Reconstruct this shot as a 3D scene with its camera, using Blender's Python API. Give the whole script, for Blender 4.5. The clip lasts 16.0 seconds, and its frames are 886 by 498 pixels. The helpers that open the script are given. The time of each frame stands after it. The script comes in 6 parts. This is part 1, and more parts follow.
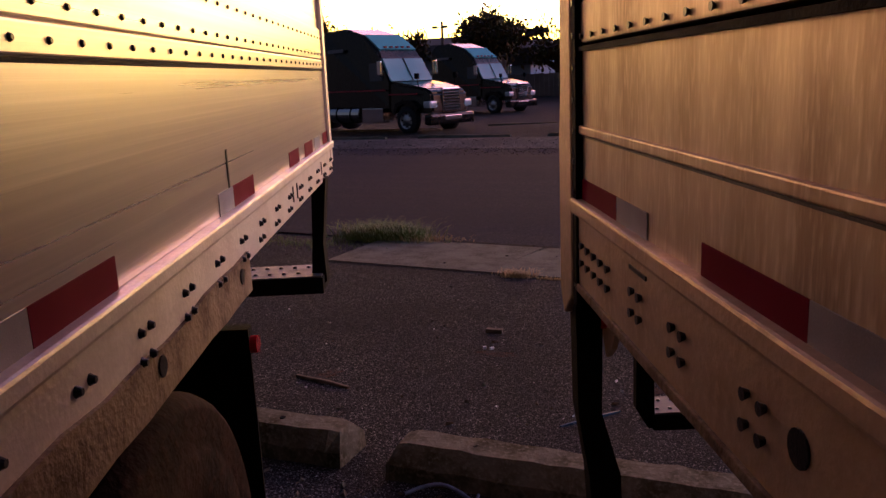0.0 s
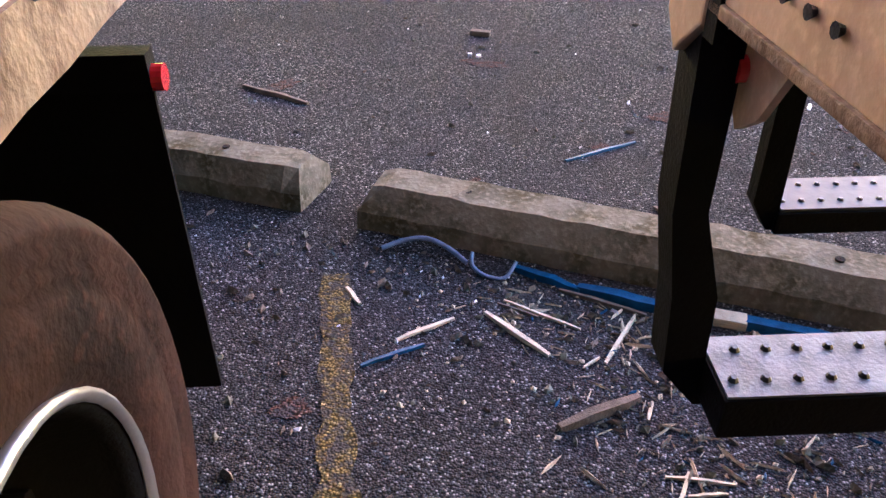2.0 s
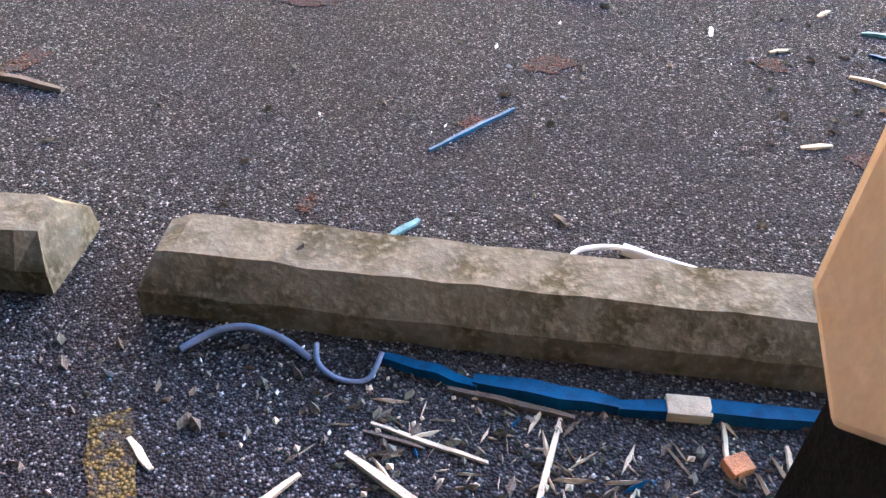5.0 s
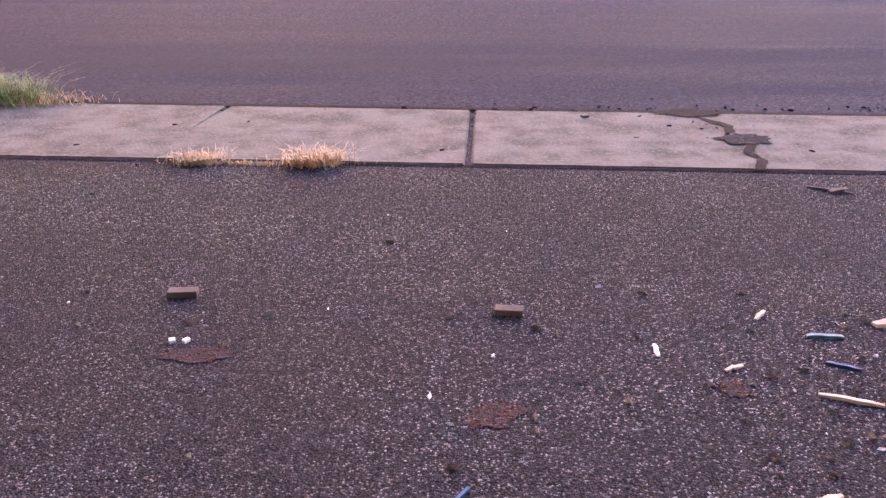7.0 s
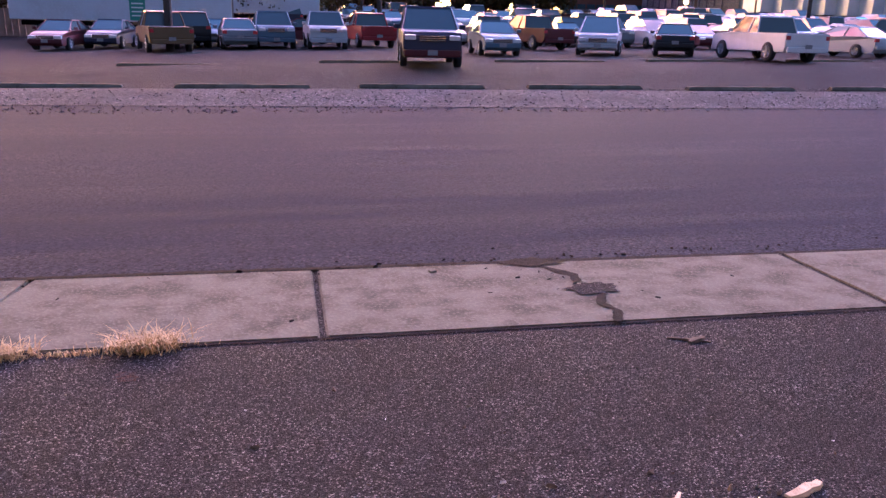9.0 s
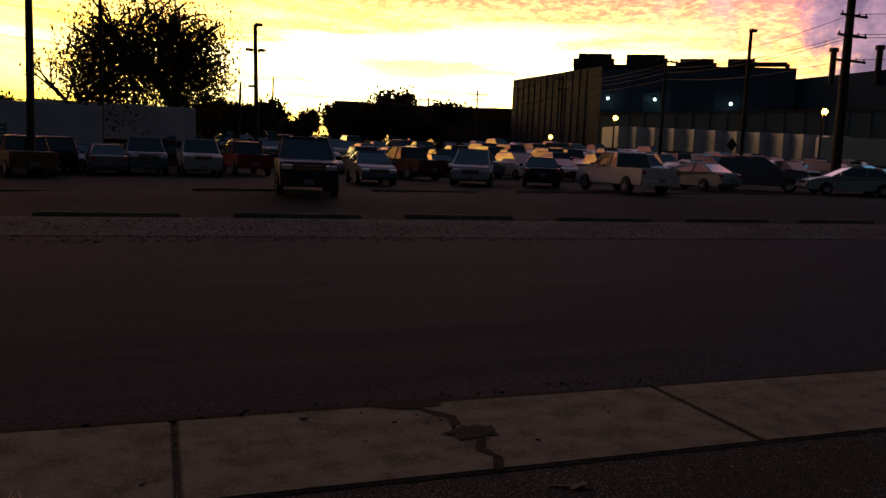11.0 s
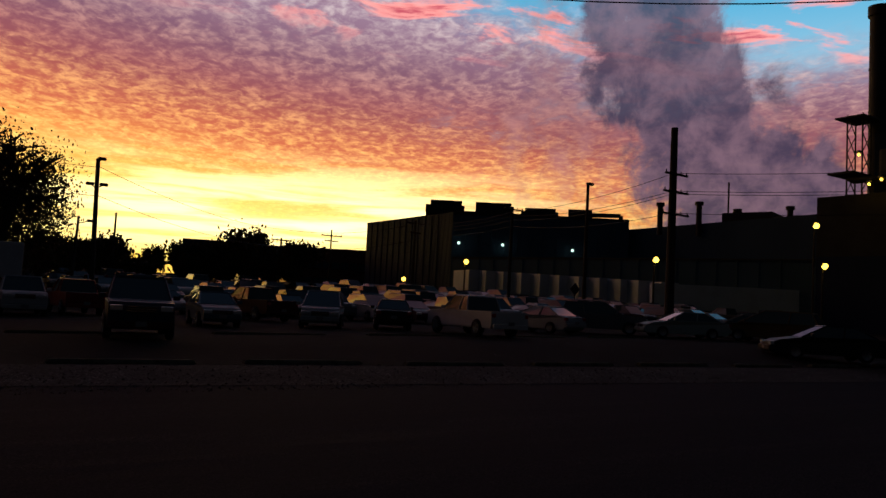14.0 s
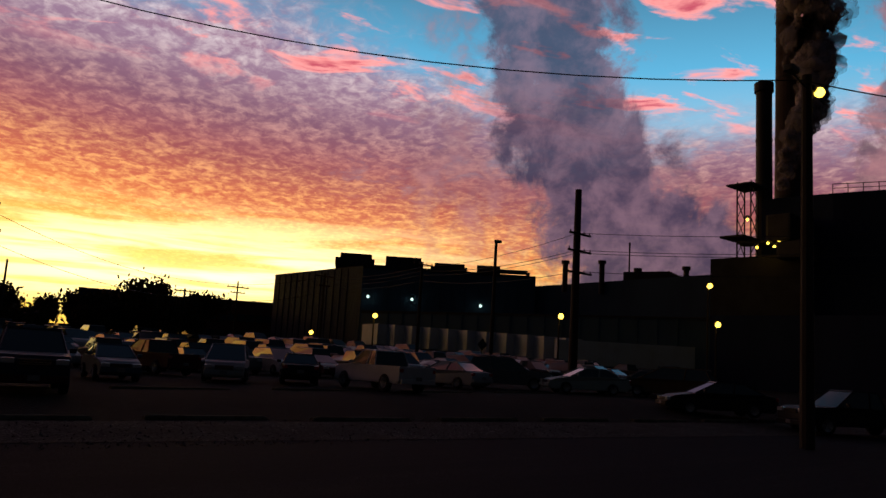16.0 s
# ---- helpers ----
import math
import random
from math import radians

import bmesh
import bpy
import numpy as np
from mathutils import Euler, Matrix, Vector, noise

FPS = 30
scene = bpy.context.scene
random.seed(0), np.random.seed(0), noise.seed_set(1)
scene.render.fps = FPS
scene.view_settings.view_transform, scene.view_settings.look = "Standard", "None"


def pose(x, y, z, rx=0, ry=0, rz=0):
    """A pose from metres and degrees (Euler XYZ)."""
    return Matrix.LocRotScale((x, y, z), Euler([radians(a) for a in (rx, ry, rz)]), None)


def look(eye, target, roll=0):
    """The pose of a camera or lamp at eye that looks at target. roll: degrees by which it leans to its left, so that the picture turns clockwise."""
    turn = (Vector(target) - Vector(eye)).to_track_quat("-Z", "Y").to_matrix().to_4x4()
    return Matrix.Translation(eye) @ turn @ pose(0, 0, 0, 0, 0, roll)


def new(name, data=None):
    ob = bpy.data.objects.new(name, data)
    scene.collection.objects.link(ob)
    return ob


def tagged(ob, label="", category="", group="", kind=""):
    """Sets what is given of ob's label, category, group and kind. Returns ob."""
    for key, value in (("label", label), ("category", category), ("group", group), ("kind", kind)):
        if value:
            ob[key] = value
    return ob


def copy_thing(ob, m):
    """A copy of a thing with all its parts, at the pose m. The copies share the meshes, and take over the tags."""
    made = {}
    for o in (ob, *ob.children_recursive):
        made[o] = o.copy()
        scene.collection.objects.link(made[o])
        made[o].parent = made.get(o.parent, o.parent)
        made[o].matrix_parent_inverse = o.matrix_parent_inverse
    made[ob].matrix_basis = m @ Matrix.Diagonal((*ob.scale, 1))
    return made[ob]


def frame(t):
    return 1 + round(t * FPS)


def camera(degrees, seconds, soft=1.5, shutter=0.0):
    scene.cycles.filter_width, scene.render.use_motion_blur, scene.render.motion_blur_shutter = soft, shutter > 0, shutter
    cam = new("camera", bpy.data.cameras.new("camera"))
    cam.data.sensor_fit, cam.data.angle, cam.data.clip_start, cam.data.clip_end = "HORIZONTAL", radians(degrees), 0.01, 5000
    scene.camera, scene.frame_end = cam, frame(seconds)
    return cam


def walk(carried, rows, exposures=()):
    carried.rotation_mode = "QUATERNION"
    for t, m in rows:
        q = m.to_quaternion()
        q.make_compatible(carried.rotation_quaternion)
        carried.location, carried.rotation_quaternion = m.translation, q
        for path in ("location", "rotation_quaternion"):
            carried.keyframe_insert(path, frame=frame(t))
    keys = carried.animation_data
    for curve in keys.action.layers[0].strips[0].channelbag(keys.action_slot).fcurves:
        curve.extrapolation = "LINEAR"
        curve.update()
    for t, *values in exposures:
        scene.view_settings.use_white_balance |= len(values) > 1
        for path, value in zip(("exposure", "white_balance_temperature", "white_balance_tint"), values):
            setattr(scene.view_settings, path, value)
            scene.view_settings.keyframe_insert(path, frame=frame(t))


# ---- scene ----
cam = camera(58.7, 16.0)
PATH = [
    (0, (1.446, 2.468, 1.238), (0.637, 4.249, 0.821), -2.6),
    (0.5, (1.351, 2.598, 1.230), (0.557, 4.362, 0.722), -1.6),
    (1, (1.225, 2.732, 1.234), (0.484, 4.455, 0.541), -1.1),
    (1.5, (1.137, 2.865, 1.149), (0.455, 4.518, 0.253), -0.7),
    (2, (1.063, 3.104, 1.087), (0.445, 4.634, -0.044), -0.4),
    (2.5, (0.994, 3.277, 1.064), (0.461, 4.694, -0.243), 0.4),
    (3, (0.942, 3.446, 0.983), (0.479, 4.798, -0.417), 0.7),
    (3.2, (0.909, 3.512, 0.966), (0.494, 4.844, -0.467), 1.9),
    (5.5, (0.777, 4.108, 0.988), (0.628, 5.637, -0.292), 0.1),
    (6, (0.668, 4.247, 1.030), (0.623, 5.904, -0.089), 0.2),
    (6.5, (0.658, 4.410, 1.012), (0.638, 6.167, 0.058), -0.4),
    (7, (0.621, 4.554, 1.053), (0.633, 6.358, 0.190), 0.1),
    (7.5, (0.588, 4.682, 1.093), (0.642, 6.516, 0.298), 0.3),
    (8, (0.513, 4.777, 1.117), (0.677, 6.636, 0.399), 0.6),
    (8.5, (0.422, 4.869, 1.114), (0.756, 6.740, 0.492), 1.0),
    (9, (0.390, 4.982, 1.138), (0.883, 6.841, 0.589), 1.4),
    (9.2, (0.393, 5.016, 1.148), (0.937, 6.869, 0.628), 1.6),
    (11.3, (0.515, 5.211, 1.226), (1.342, 7.023, 1.045), 2.4),
    (11.5, (0.687, 5.272, 1.236), (1.540, 7.075, 1.088), 2.4),
    (12, (0.799, 5.388, 1.260), (1.709, 7.167, 1.190), 2.5),
    (12.5, (0.796, 5.460, 1.261), (1.758, 7.214, 1.259), 2.6),
    (13, (0.819, 5.508, 1.257), (1.830, 7.233, 1.312), 2.7),
    (13.5, (0.877, 5.615, 1.261), (1.936, 7.309, 1.361), 2.8),
    (14, (0.920, 5.677, 1.267), (2.022, 7.340, 1.409), 3.0),
    (14.5, (0.882, 5.615, 1.284), (2.017, 7.251, 1.471), 3.1),
    (15, (0.805, 5.449, 1.274), (1.976, 7.053, 1.505), 3.3),
    (15.5, (0.769, 5.384, 1.285), (1.987, 6.948, 1.550), 3.2),
    (16, (0.699, 5.389, 1.290), (1.968, 6.907, 1.580), 3.4),
]
# ---------- exposure, white balance and path ----------
EXPOSURES = [(0, 3.2, 5550, 25), (0.5, 3.45, 5350, 20), (1.0, 3.8, 5050, 10), (1.5, 4.9, 4450, -4), (2.0, 6.1, 4250, -14), (2.5, 6.65, 4300, -21), (3.2, 6.8, 4350, -23), (5.3, 6.45, 4250, -26), (6.0, 6.25, 4200, -26), (7.0, 6.0, 4850, 9), (8.0, 5.98, 5050, 22), (8.5, 5.92, 5050, 22), (9.2, 5.3, 5000, 21), (10.3, 3.0, 5900, 10), (11.3, 1.2, 6400, 4), (12.0, 0.4, 6350, 3), (12.5, 0.1, 6300, 3), (16.0, 0.12, 6250, 8)]
walk(cam, [(t, look(eye, target, roll)) for t, eye, target, roll in PATH], EXPOSURES)

# ---------- world: sunset sky ----------
SUNSET = (0.39, 0.92)


class Nodes:
    """Short hand for building node trees."""

    def __init__(self, tree):
        self.tree = tree

    def add(self, kind, ins=None, **props):
        n = self.tree.nodes.new(kind)
        for k, v in props.items():
            if k == "operation":
                n.operation = v
            elif k == "data_type":
                n.data_type = v
            elif k == "blend_type":
                n.blend_type = v
            elif k == "feature":
                n.feature = v
            elif k == "clamp":
                n.use_clamp = v
        for k, v in (ins or {}).items():
            if isinstance(v, bpy.types.NodeSocket):
                self.tree.links.new(v, n.inputs[k])
            else:
                n.inputs[k].default_value = v
        return n

    def math(self, op, a, b=0.0, clamp=False):
        return self.add("ShaderNodeMath", {0: a, 1: b}, operation=op, clamp=clamp).outputs[0]

    def ramp(self, fac, stops):
        n = self.add("ShaderNodeValToRGB", {"Fac": fac})
        el = n.color_ramp.elements
        while len(el) < len(stops):
            el.new(0.5)
        for e, (p, c) in zip(el, stops):
            e.position = p
            e.color = (*c, 1) if len(c) == 3 else c
        return n.outputs["Color"]

    def mix(self, fac, a, b, blend="MIX"):
        n = self.add("ShaderNodeMix", data_type="RGBA", blend_type=blend)
        for i, v in ((0, fac), (6, a), (7, b)):
            if isinstance(v, bpy.types.NodeSocket):
                self.tree.links.new(v, n.inputs[i])
            else:
                n.inputs[i].default_value = (*v, 1) if isinstance(v, tuple) and len(v) == 3 else v
        return n.outputs[2]

    def noise(self, vec, scale, detail=4.0, rough=0.55, distortion=0.0):
        return self.add("ShaderNodeTexNoise", {"Vector": vec, "Scale": scale, "Detail": detail, "Roughness": rough, "Distortion": distortion}).outputs["Fac"]

    def smooth(self, v, lo, hi, a=0.0, b=1.0):
        n = self.tree.nodes.new("ShaderNodeMapRange")
        n.interpolation_type = "SMOOTHSTEP"
        self.tree.links.new(v, n.inputs["Value"])
        for k, x in (("From Min", lo), ("From Max", hi), ("To Min", a), ("To Max", b)):
            n.inputs[k].default_value = x
        return n.outputs["Result"]


def build_world():
    w = bpy.data.worlds.new("sunset_sky")
    scene.world = w
    w.use_nodes = True
    w.node_tree.nodes.clear()
    k = Nodes(w.node_tree)
    gen = k.add("ShaderNodeTexCoord").outputs["Generated"]
    xyz = k.add("ShaderNodeSeparateXYZ", {0: gen}).outputs
    x, y, z = xyz[0], xyz[1], xyz[2]
    west = k.math("ADD", k.math("MULTIPLY", x, SUNSET[0]), k.math("MULTIPLY", y, SUNSET[1]))
    side = k.math("SUBTRACT", k.math("MULTIPLY", x, SUNSET[1]), k.math("MULTIPLY", y, SUNSET[0]))
    up = k.math("MAXIMUM", z, 0.0)
    # clear sky behind the clouds, from the horizon up
    clear = k.ramp(up, [(0.0, (1.0, 0.46, 0.02)), (0.05, (1.0, 0.62, 0.06)), (0.11, (1.0, 0.72, 0.26)), (0.18, (0.72, 0.50, 0.42)), (0.27, (0.30, 0.46, 0.58)), (0.36, (0.10, 0.36, 0.56)), (0.48, (0.045, 0.12, 0.20)), (0.60, (0.010, 0.018, 0.034)), (1.0, (0.004, 0.006, 0.012))])
    # cloud layer, laid out on a flat deck overhead, sinking towards the north
    inv = k.math("DIVIDE", 1.0, k.math("ADD", up, 0.10))
    deck = k.add("ShaderNodeCombineXYZ", {0: k.math("MULTIPLY", side, inv), 1: k.math("MULTIPLY", k.math("MULTIPLY", west, inv), 0.80), 2: 0.0}).outputs[0]
    high = k.math("ADD", up, k.math("MULTIPLY", side, 0.085))
    big = k.noise(deck, 0.85, 4, 0.55, 0.4)
    fine = k.noise(deck, 13.0, 5, 0.62, 0.7)
    ripple = k.noise(deck, 30.0, 3, 0.6, 0.5)
    cloud_col = k.ramp(high, [(0.0, (0.9, 0.28, 0.01)), (0.10, (0.98, 0.47, 0.04)), (0.145, (0.86, 0.28, 0.04)), (0.185, (0.56, 0.115, 0.045)), (0.235, (0.28, 0.055, 0.058)), (0.29, (0.185, 0.066, 0.105)), (0.35, (0.27, 0.15, 0.22)), (0.44, (0.30, 0.12, 0.18)), (0.58, (0.012, 0.010, 0.018)), (1.0, (0.004, 0.004, 0.008))])
    lit_col = k.ramp(high, [(0.0, (1.0, 0.55, 0.03)), (0.10, (1.0, 0.70, 0.12)), (0.15, (1.0, 0.60, 0.14)), (0.20, (0.95, 0.41, 0.12)), (0.25, (0.50, 0.175, 0.13)), (0.31, (0.44, 0.25, 0.25)), (0.37, (0.62, 0.50, 0.52)), (0.46, (0.50, 0.30, 0.34)), (0.58, (0.015, 0.018, 0.03)), (1.0, (0.006, 0.008, 0.014))])
    texture = k.smooth(k.math("ADD", k.math("MULTIPLY", fine, 0.58), k.math("MULTIPLY", ripple, 0.42)), 0.40, 0.70)
    cloud = k.mix(texture, cloud_col, lit_col)
    band = k.math("ADD", k.smooth(high, 0.055, 0.16, 0.0, 0.42), k.smooth(high, 0.31, 0.43, 0.0, -0.40))
    leftward = k.smooth(side, -0.5, 0.45, 0.14, -0.03)
    cover = k.math("ADD", k.math("ADD", k.math("ADD", big, k.math("MULTIPLY", fine, 0.35)), band), leftward)
    cover = k.smooth(cover, 0.68, 1.02, 0.0, 0.97)
    cover = k.math("MULTIPLY", cover, k.smooth(up, 0.03, 0.12, 0.25, 1.0))
    sky = k.mix(cover, clear, cloud)
    # small pink puffs against the blue
    puff = k.add("ShaderNodeMapping", {"Vector": deck, "Scale": (1.0, 2.1, 1.0)}).outputs[0]
    pink = k.noise(puff, 3.4, 5, 0.58, 0.5)
    pinkness = k.math("MULTIPLY", k.smooth(pink, 0.52, 0.62), k.smooth(high, 0.30, 0.37))
    pinkness = k.math("MULTIPLY", pinkness, k.smooth(up, 0.62, 0.48))
    sky = k.mix(k.math("MULTIPLY", pinkness, 0.92), sky, k.mix(k.smooth(pink, 0.60, 0.70), (0.92, 0.30, 0.27), (0.50, 0.055, 0.085)))
    # whitish glow just over the place where the sun went down
    flat = k.math("SUBTRACT", up, 0.095)
    glow = k.math("MULTIPLY", k.smooth(k.math("ABSOLUTE", flat), 0.0, 0.095, 1.0, 0.0), k.smooth(k.math("ABSOLUTE", side), 0.05, 0.55, 1.0, 0.0))
    streak = k.smooth(k.noise(k.add("ShaderNodeCombineXYZ", {0: k.math("MULTIPLY", side, 2.0), 1: k.math("MULTIPLY", up, 26.0), 2: 0.0}).outputs[0], 2.0, 4, 0.6, 0.5), 0.36, 0.62, 0.12, 1.0)
    glow = k.math("MULTIPLY", k.math("MULTIPLY", glow, streak), k.smooth(west, 0.3, 0.7))
    sky = k.mix(glow, sky, (1.75, 1.45, 0.66))
    # steam from the works drifts up into the sky, far behind the roofs
    turn = k.math("ARCTAN2", x, y)
    wob = k.add("ShaderNodeTexNoise", {"Vector": gen, "Scale": 15.0, "Detail": 7.0, "Roughness": 0.62, "Distortion": 0.3})
    wx = k.add("ShaderNodeSeparateColor", {0: wob.outputs["Color"]}).outputs
    bend = k.math("MULTIPLY", k.math("SUBTRACT", wx[0], 0.5), 0.24)
    lift = k.math("ADD", up, k.math("MULTIPLY", k.math("SUBTRACT", wx[1], 0.5), 0.10))

    def column(stops, soft):
        line = k.add("ShaderNodeSeparateColor", {0: k.ramp(lift, [(e, (a, w, d)) for e, a, w, d in stops])}).outputs
        off = k.math("ABSOLUTE", k.math("ADD", k.math("SUBTRACT", turn, k.math("MULTIPLY", line[0], 2.0)), bend))
        body = k.math("SUBTRACT", 1.0, k.math("DIVIDE", off, line[1]))
        return k.math("MULTIPLY", k.smooth(body, 0.0, soft), line[2])

    main = column([(0.10, 0.478, 0.160, 0.97), (0.16, 0.478, 0.158, 0.97), (0.20, 0.466, 0.145, 0.96), (0.24, 0.446, 0.130, 0.95), (0.30, 0.428, 0.120, 0.92), (0.36, 0.418, 0.112, 0.88), (0.46, 0.405, 0.11, 0.75)], 0.42)
    veil = column([(0.08, 0.385, 0.20, 0.30), (0.18, 0.375, 0.15, 0.62), (0.30, 0.357, 0.11, 0.75), (0.40, 0.368, 0.13, 0.75), (0.48, 0.37, 0.13, 0.6)], 0.9)
    east = column([(0.18, 0.615, 0.03, 0.3), (0.24, 0.620, 0.045, 0.8), (0.34, 0.635, 0.06, 0.85), (0.46, 0.64, 0.07, 0.8)], 0.6)
    inner = k.smooth(k.noise(gen, 22.0, 6, 0.6, 0.2), 0.35, 0.68)
    steam_col = k.mix(main, k.mix(inner, (0.10, 0.055, 0.075), (0.34, 0.15, 0.16)), k.mix(inner, (0.036, 0.029, 0.064), (0.145, 0.085, 0.125)))
    dense = k.math("MAXIMUM", main, k.math("MAXIMUM", k.math("MULTIPLY", veil, inner), east))
    sky = k.mix(dense, sky, steam_col)
    # the eastern half lies in dusk
    dusk = k.ramp(up, [(0.0, (0.0042, 0.0040, 0.0050)), (0.3, (0.0034, 0.0040, 0.0062)), (1.0, (0.0030, 0.0042, 0.0085))])
    sky = k.mix(k.smooth(west, 0.10, 0.72), dusk, sky)
    sky = k.mix(k.smooth(z, -0.02, 0.0), (0.006, 0.006, 0.007), sky)
    bg = k.add("ShaderNodeBackground", {"Color": sky, "Strength": 1.22})
    air = k.tree.nodes.new("ShaderNodeTexSky")
    air.sky_type, air.sun_disc = "NISHITA", False
    air.sun_elevation, air.sun_rotation = radians(1.0), math.atan2(SUNSET[0], SUNSET[1])
    bg2 = k.add("ShaderNodeBackground", {"Color": air.outputs[0], "Strength": 0.004})
    both = k.add("ShaderNodeAddShader", {0: bg.outputs[0], 1: bg2.outputs[0]})
    k.add("ShaderNodeOutputWorld", {"Surface": both.outputs[0]})


build_world()
sun_data = bpy.data.lights.new("sun", "SUN")
sun_data.energy, sun_data.angle, sun_data.color = 0.01, radians(18), (1.0, 0.55, 0.22)
sun = new("sun", sun_data)
sun.matrix_world = look((SUNSET[0] * 90, SUNSET[1] * 90, 14), (0, 0, 0))


# ---------- materials ----------
def mat(name, base, rough=0.6, metal=0.0, var=0.2, scale=3.0, fine=40.0, bump=0.1, tint=None, coat=0.0, stretch=(1, 1, 1), emit=None, power=0.0, spread=0.15, spec=0.5):
    m = bpy.data.materials.new(name)
    m.use_nodes = True
    m.node_tree.nodes.clear()
    k = Nodes(m.node_tree)
    pos = k.add("ShaderNodeTexCoord").outputs["Object"]
    vec = k.add("ShaderNodeMapping", {"Vector": pos, "Scale": stretch}).outputs[0]
    n1, n2 = k.noise(vec, scale, 5), k.noise(vec, fine, 3)
    dark = tint or tuple(c * 0.55 for c in base)
    a = k.mix(k.math("MULTIPLY", k.smooth(n1, 0.35, 0.7), min(1.0, var * 2)), base, dark)
    light = tuple(min(1.0, c * 1.35) for c in base)
    col = k.mix(k.math("MULTIPLY", k.smooth(n2, 0.45, 0.75), min(1.0, var)), a, light)
    r = k.math("ADD", k.math("MULTIPLY", k.math("SUBTRACT", n1, 0.5), spread * 2), rough, clamp=True)
    b = k.add("ShaderNodeBump", {"Height": n2, "Strength": bump, "Distance": 0.01})
    ins = {"Base Color": col, "Roughness": r, "Metallic": metal, "Normal": b.outputs[0], "Coat Weight": coat, "Coat Roughness": 0.08, "Specular IOR Level": spec}
    if emit:
        ins["Emission Color"], ins["Emission Strength"] = (*emit, 1), power
    p = k.add("ShaderNodeBsdfPrincipled", ins)
    k.add("ShaderNodeOutputMaterial", {"Surface": p.outputs[0]})
    return m


def asphalt(name, base, stone, cell, bump, stain, stretch=(1, 1, 1), gap=0.0, worn=None):
    """Asphalt whose stones show: cells of many greys, wide stains and a rough relief."""
    m = bpy.data.materials.new(name)
    m.use_nodes = True
    m.node_tree.nodes.clear()
    k = Nodes(m.node_tree)
    pos = k.add("ShaderNodeTexCoord").outputs["Object"]
    v = k.add("ShaderNodeTexVoronoi", {"Vector": pos, "Scale": cell, "Randomness": 1.0})
    grain = k.add("ShaderNodeSeparateColor", {0: v.outputs["Color"]}).outputs[0]
    stones = k.ramp(grain, [(0.0, tuple(c * 0.2 for c in base)), (0.45, base), (0.82, tuple(c * 1.5 for c in base)), (0.94, stone), (1.0, tuple(min(1, c * 1.6) for c in stone))])
    drawn = k.add("ShaderNodeMapping", {"Vector": pos, "Scale": stretch}).outputs[0]
    wide = k.noise(drawn, 0.55, 5, 0.6, 0.3)
    mid = k.noise(drawn, 3.2, 4, 0.6)
    col = k.mix(k.math("MULTIPLY", k.smooth(wide, 0.38, 0.66), 0.6), stones, stain)
    col = k.mix(k.smooth(mid, 0.4, 0.75, 0.0, 0.35), col, tuple(c * 1.5 for c in base))
    col = k.mix(k.smooth(v.outputs["Distance"], 0.36, 0.72, 0.0, gap), col, tuple(c * 0.12 for c in base))
    if worn:
        col = k.mix(k.smooth(k.noise(pos, 26.0, 5, 0.7), 0.42, 0.60), col, worn)
    h = k.math("ADD", k.math("MULTIPLY", v.outputs["Distance"], -0.6), k.math("MULTIPLY", k.noise(pos, cell * 0.6, 3), 0.7))
    b = k.add("ShaderNodeBump", {"Height": h, "Strength": bump, "Distance": 0.012})
    p = k.add("ShaderNodeBsdfPrincipled", {"Base Color": col, "Roughness": k.smooth(mid, 0.3, 0.7, 0.86, 1.0), "Specular IOR Level": 0.03, "Normal": b.outputs[0]})
    k.add("ShaderNodeOutputMaterial", {"Surface": p.outputs[0]})
    return m


def glass(name, tint, rough=0.03):
    return mat(name, tint, rough, 0.0, 0.05, 2, 20, 0.0, coat=0.4, spread=0.02)


LOT = asphalt("lot_asphalt", (0.038, 0.0345, 0.034), (0.20, 0.19, 0.18), 155, 0.8, (0.031, 0.028, 0.027), gap=0.78)
ROAD = asphalt("road_asphalt", (0.0185, 0.020, 0.030), (0.033, 0.034, 0.043), 60, 0.10, (0.0145, 0.0155, 0.023), (0.06, 1, 1))
GRAVEL = asphalt("verge_gravel", (0.065, 0.062, 0.060), (0.17, 0.16, 0.155), 30, 0.8, (0.040, 0.037, 0.036))
CONCRETE = mat("pavement_concrete", (0.126, 0.119, 0.090), 0.95, 0, 0.8, 3.6, 46, 0.5, (0.064, 0.059, 0.043), spec=0.05)
STOPCON = mat("wheel_stop_concrete", (0.128, 0.112, 0.076), 0.95, 0, 0.95, 9, 48, 0.45, (0.052, 0.043, 0.020), spec=0.05)
SEAM = mat("dirt_seam", (0.022, 0.018, 0.015), 1, 0, 0.4, 20, 200, 0.6, spec=0.05)
YELLOW = asphalt("worn_yellow_paint", (0.135, 0.098, 0.030), (0.28, 0.22, 0.10), 130, 0.7, (0.075, 0.058, 0.030), gap=0.85, worn=(0.046, 0.040, 0.034))
WHITEPAINT = mat("worn_white_line", (0.45, 0.44, 0.44), 0.8, 0, 0.5, 9, 90, 0.3)
ALU_L = mat("brushed_aluminium_side", (0.66, 0.585, 0.54), 0.30, 0.92, 0.35, 1.6, 9, 0.01, (0.48, 0.42, 0.40), stretch=(1, 0.10, 26), spread=0.09)
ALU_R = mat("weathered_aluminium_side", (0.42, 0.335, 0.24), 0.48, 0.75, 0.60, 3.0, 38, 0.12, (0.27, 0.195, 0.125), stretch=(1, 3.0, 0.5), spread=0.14)
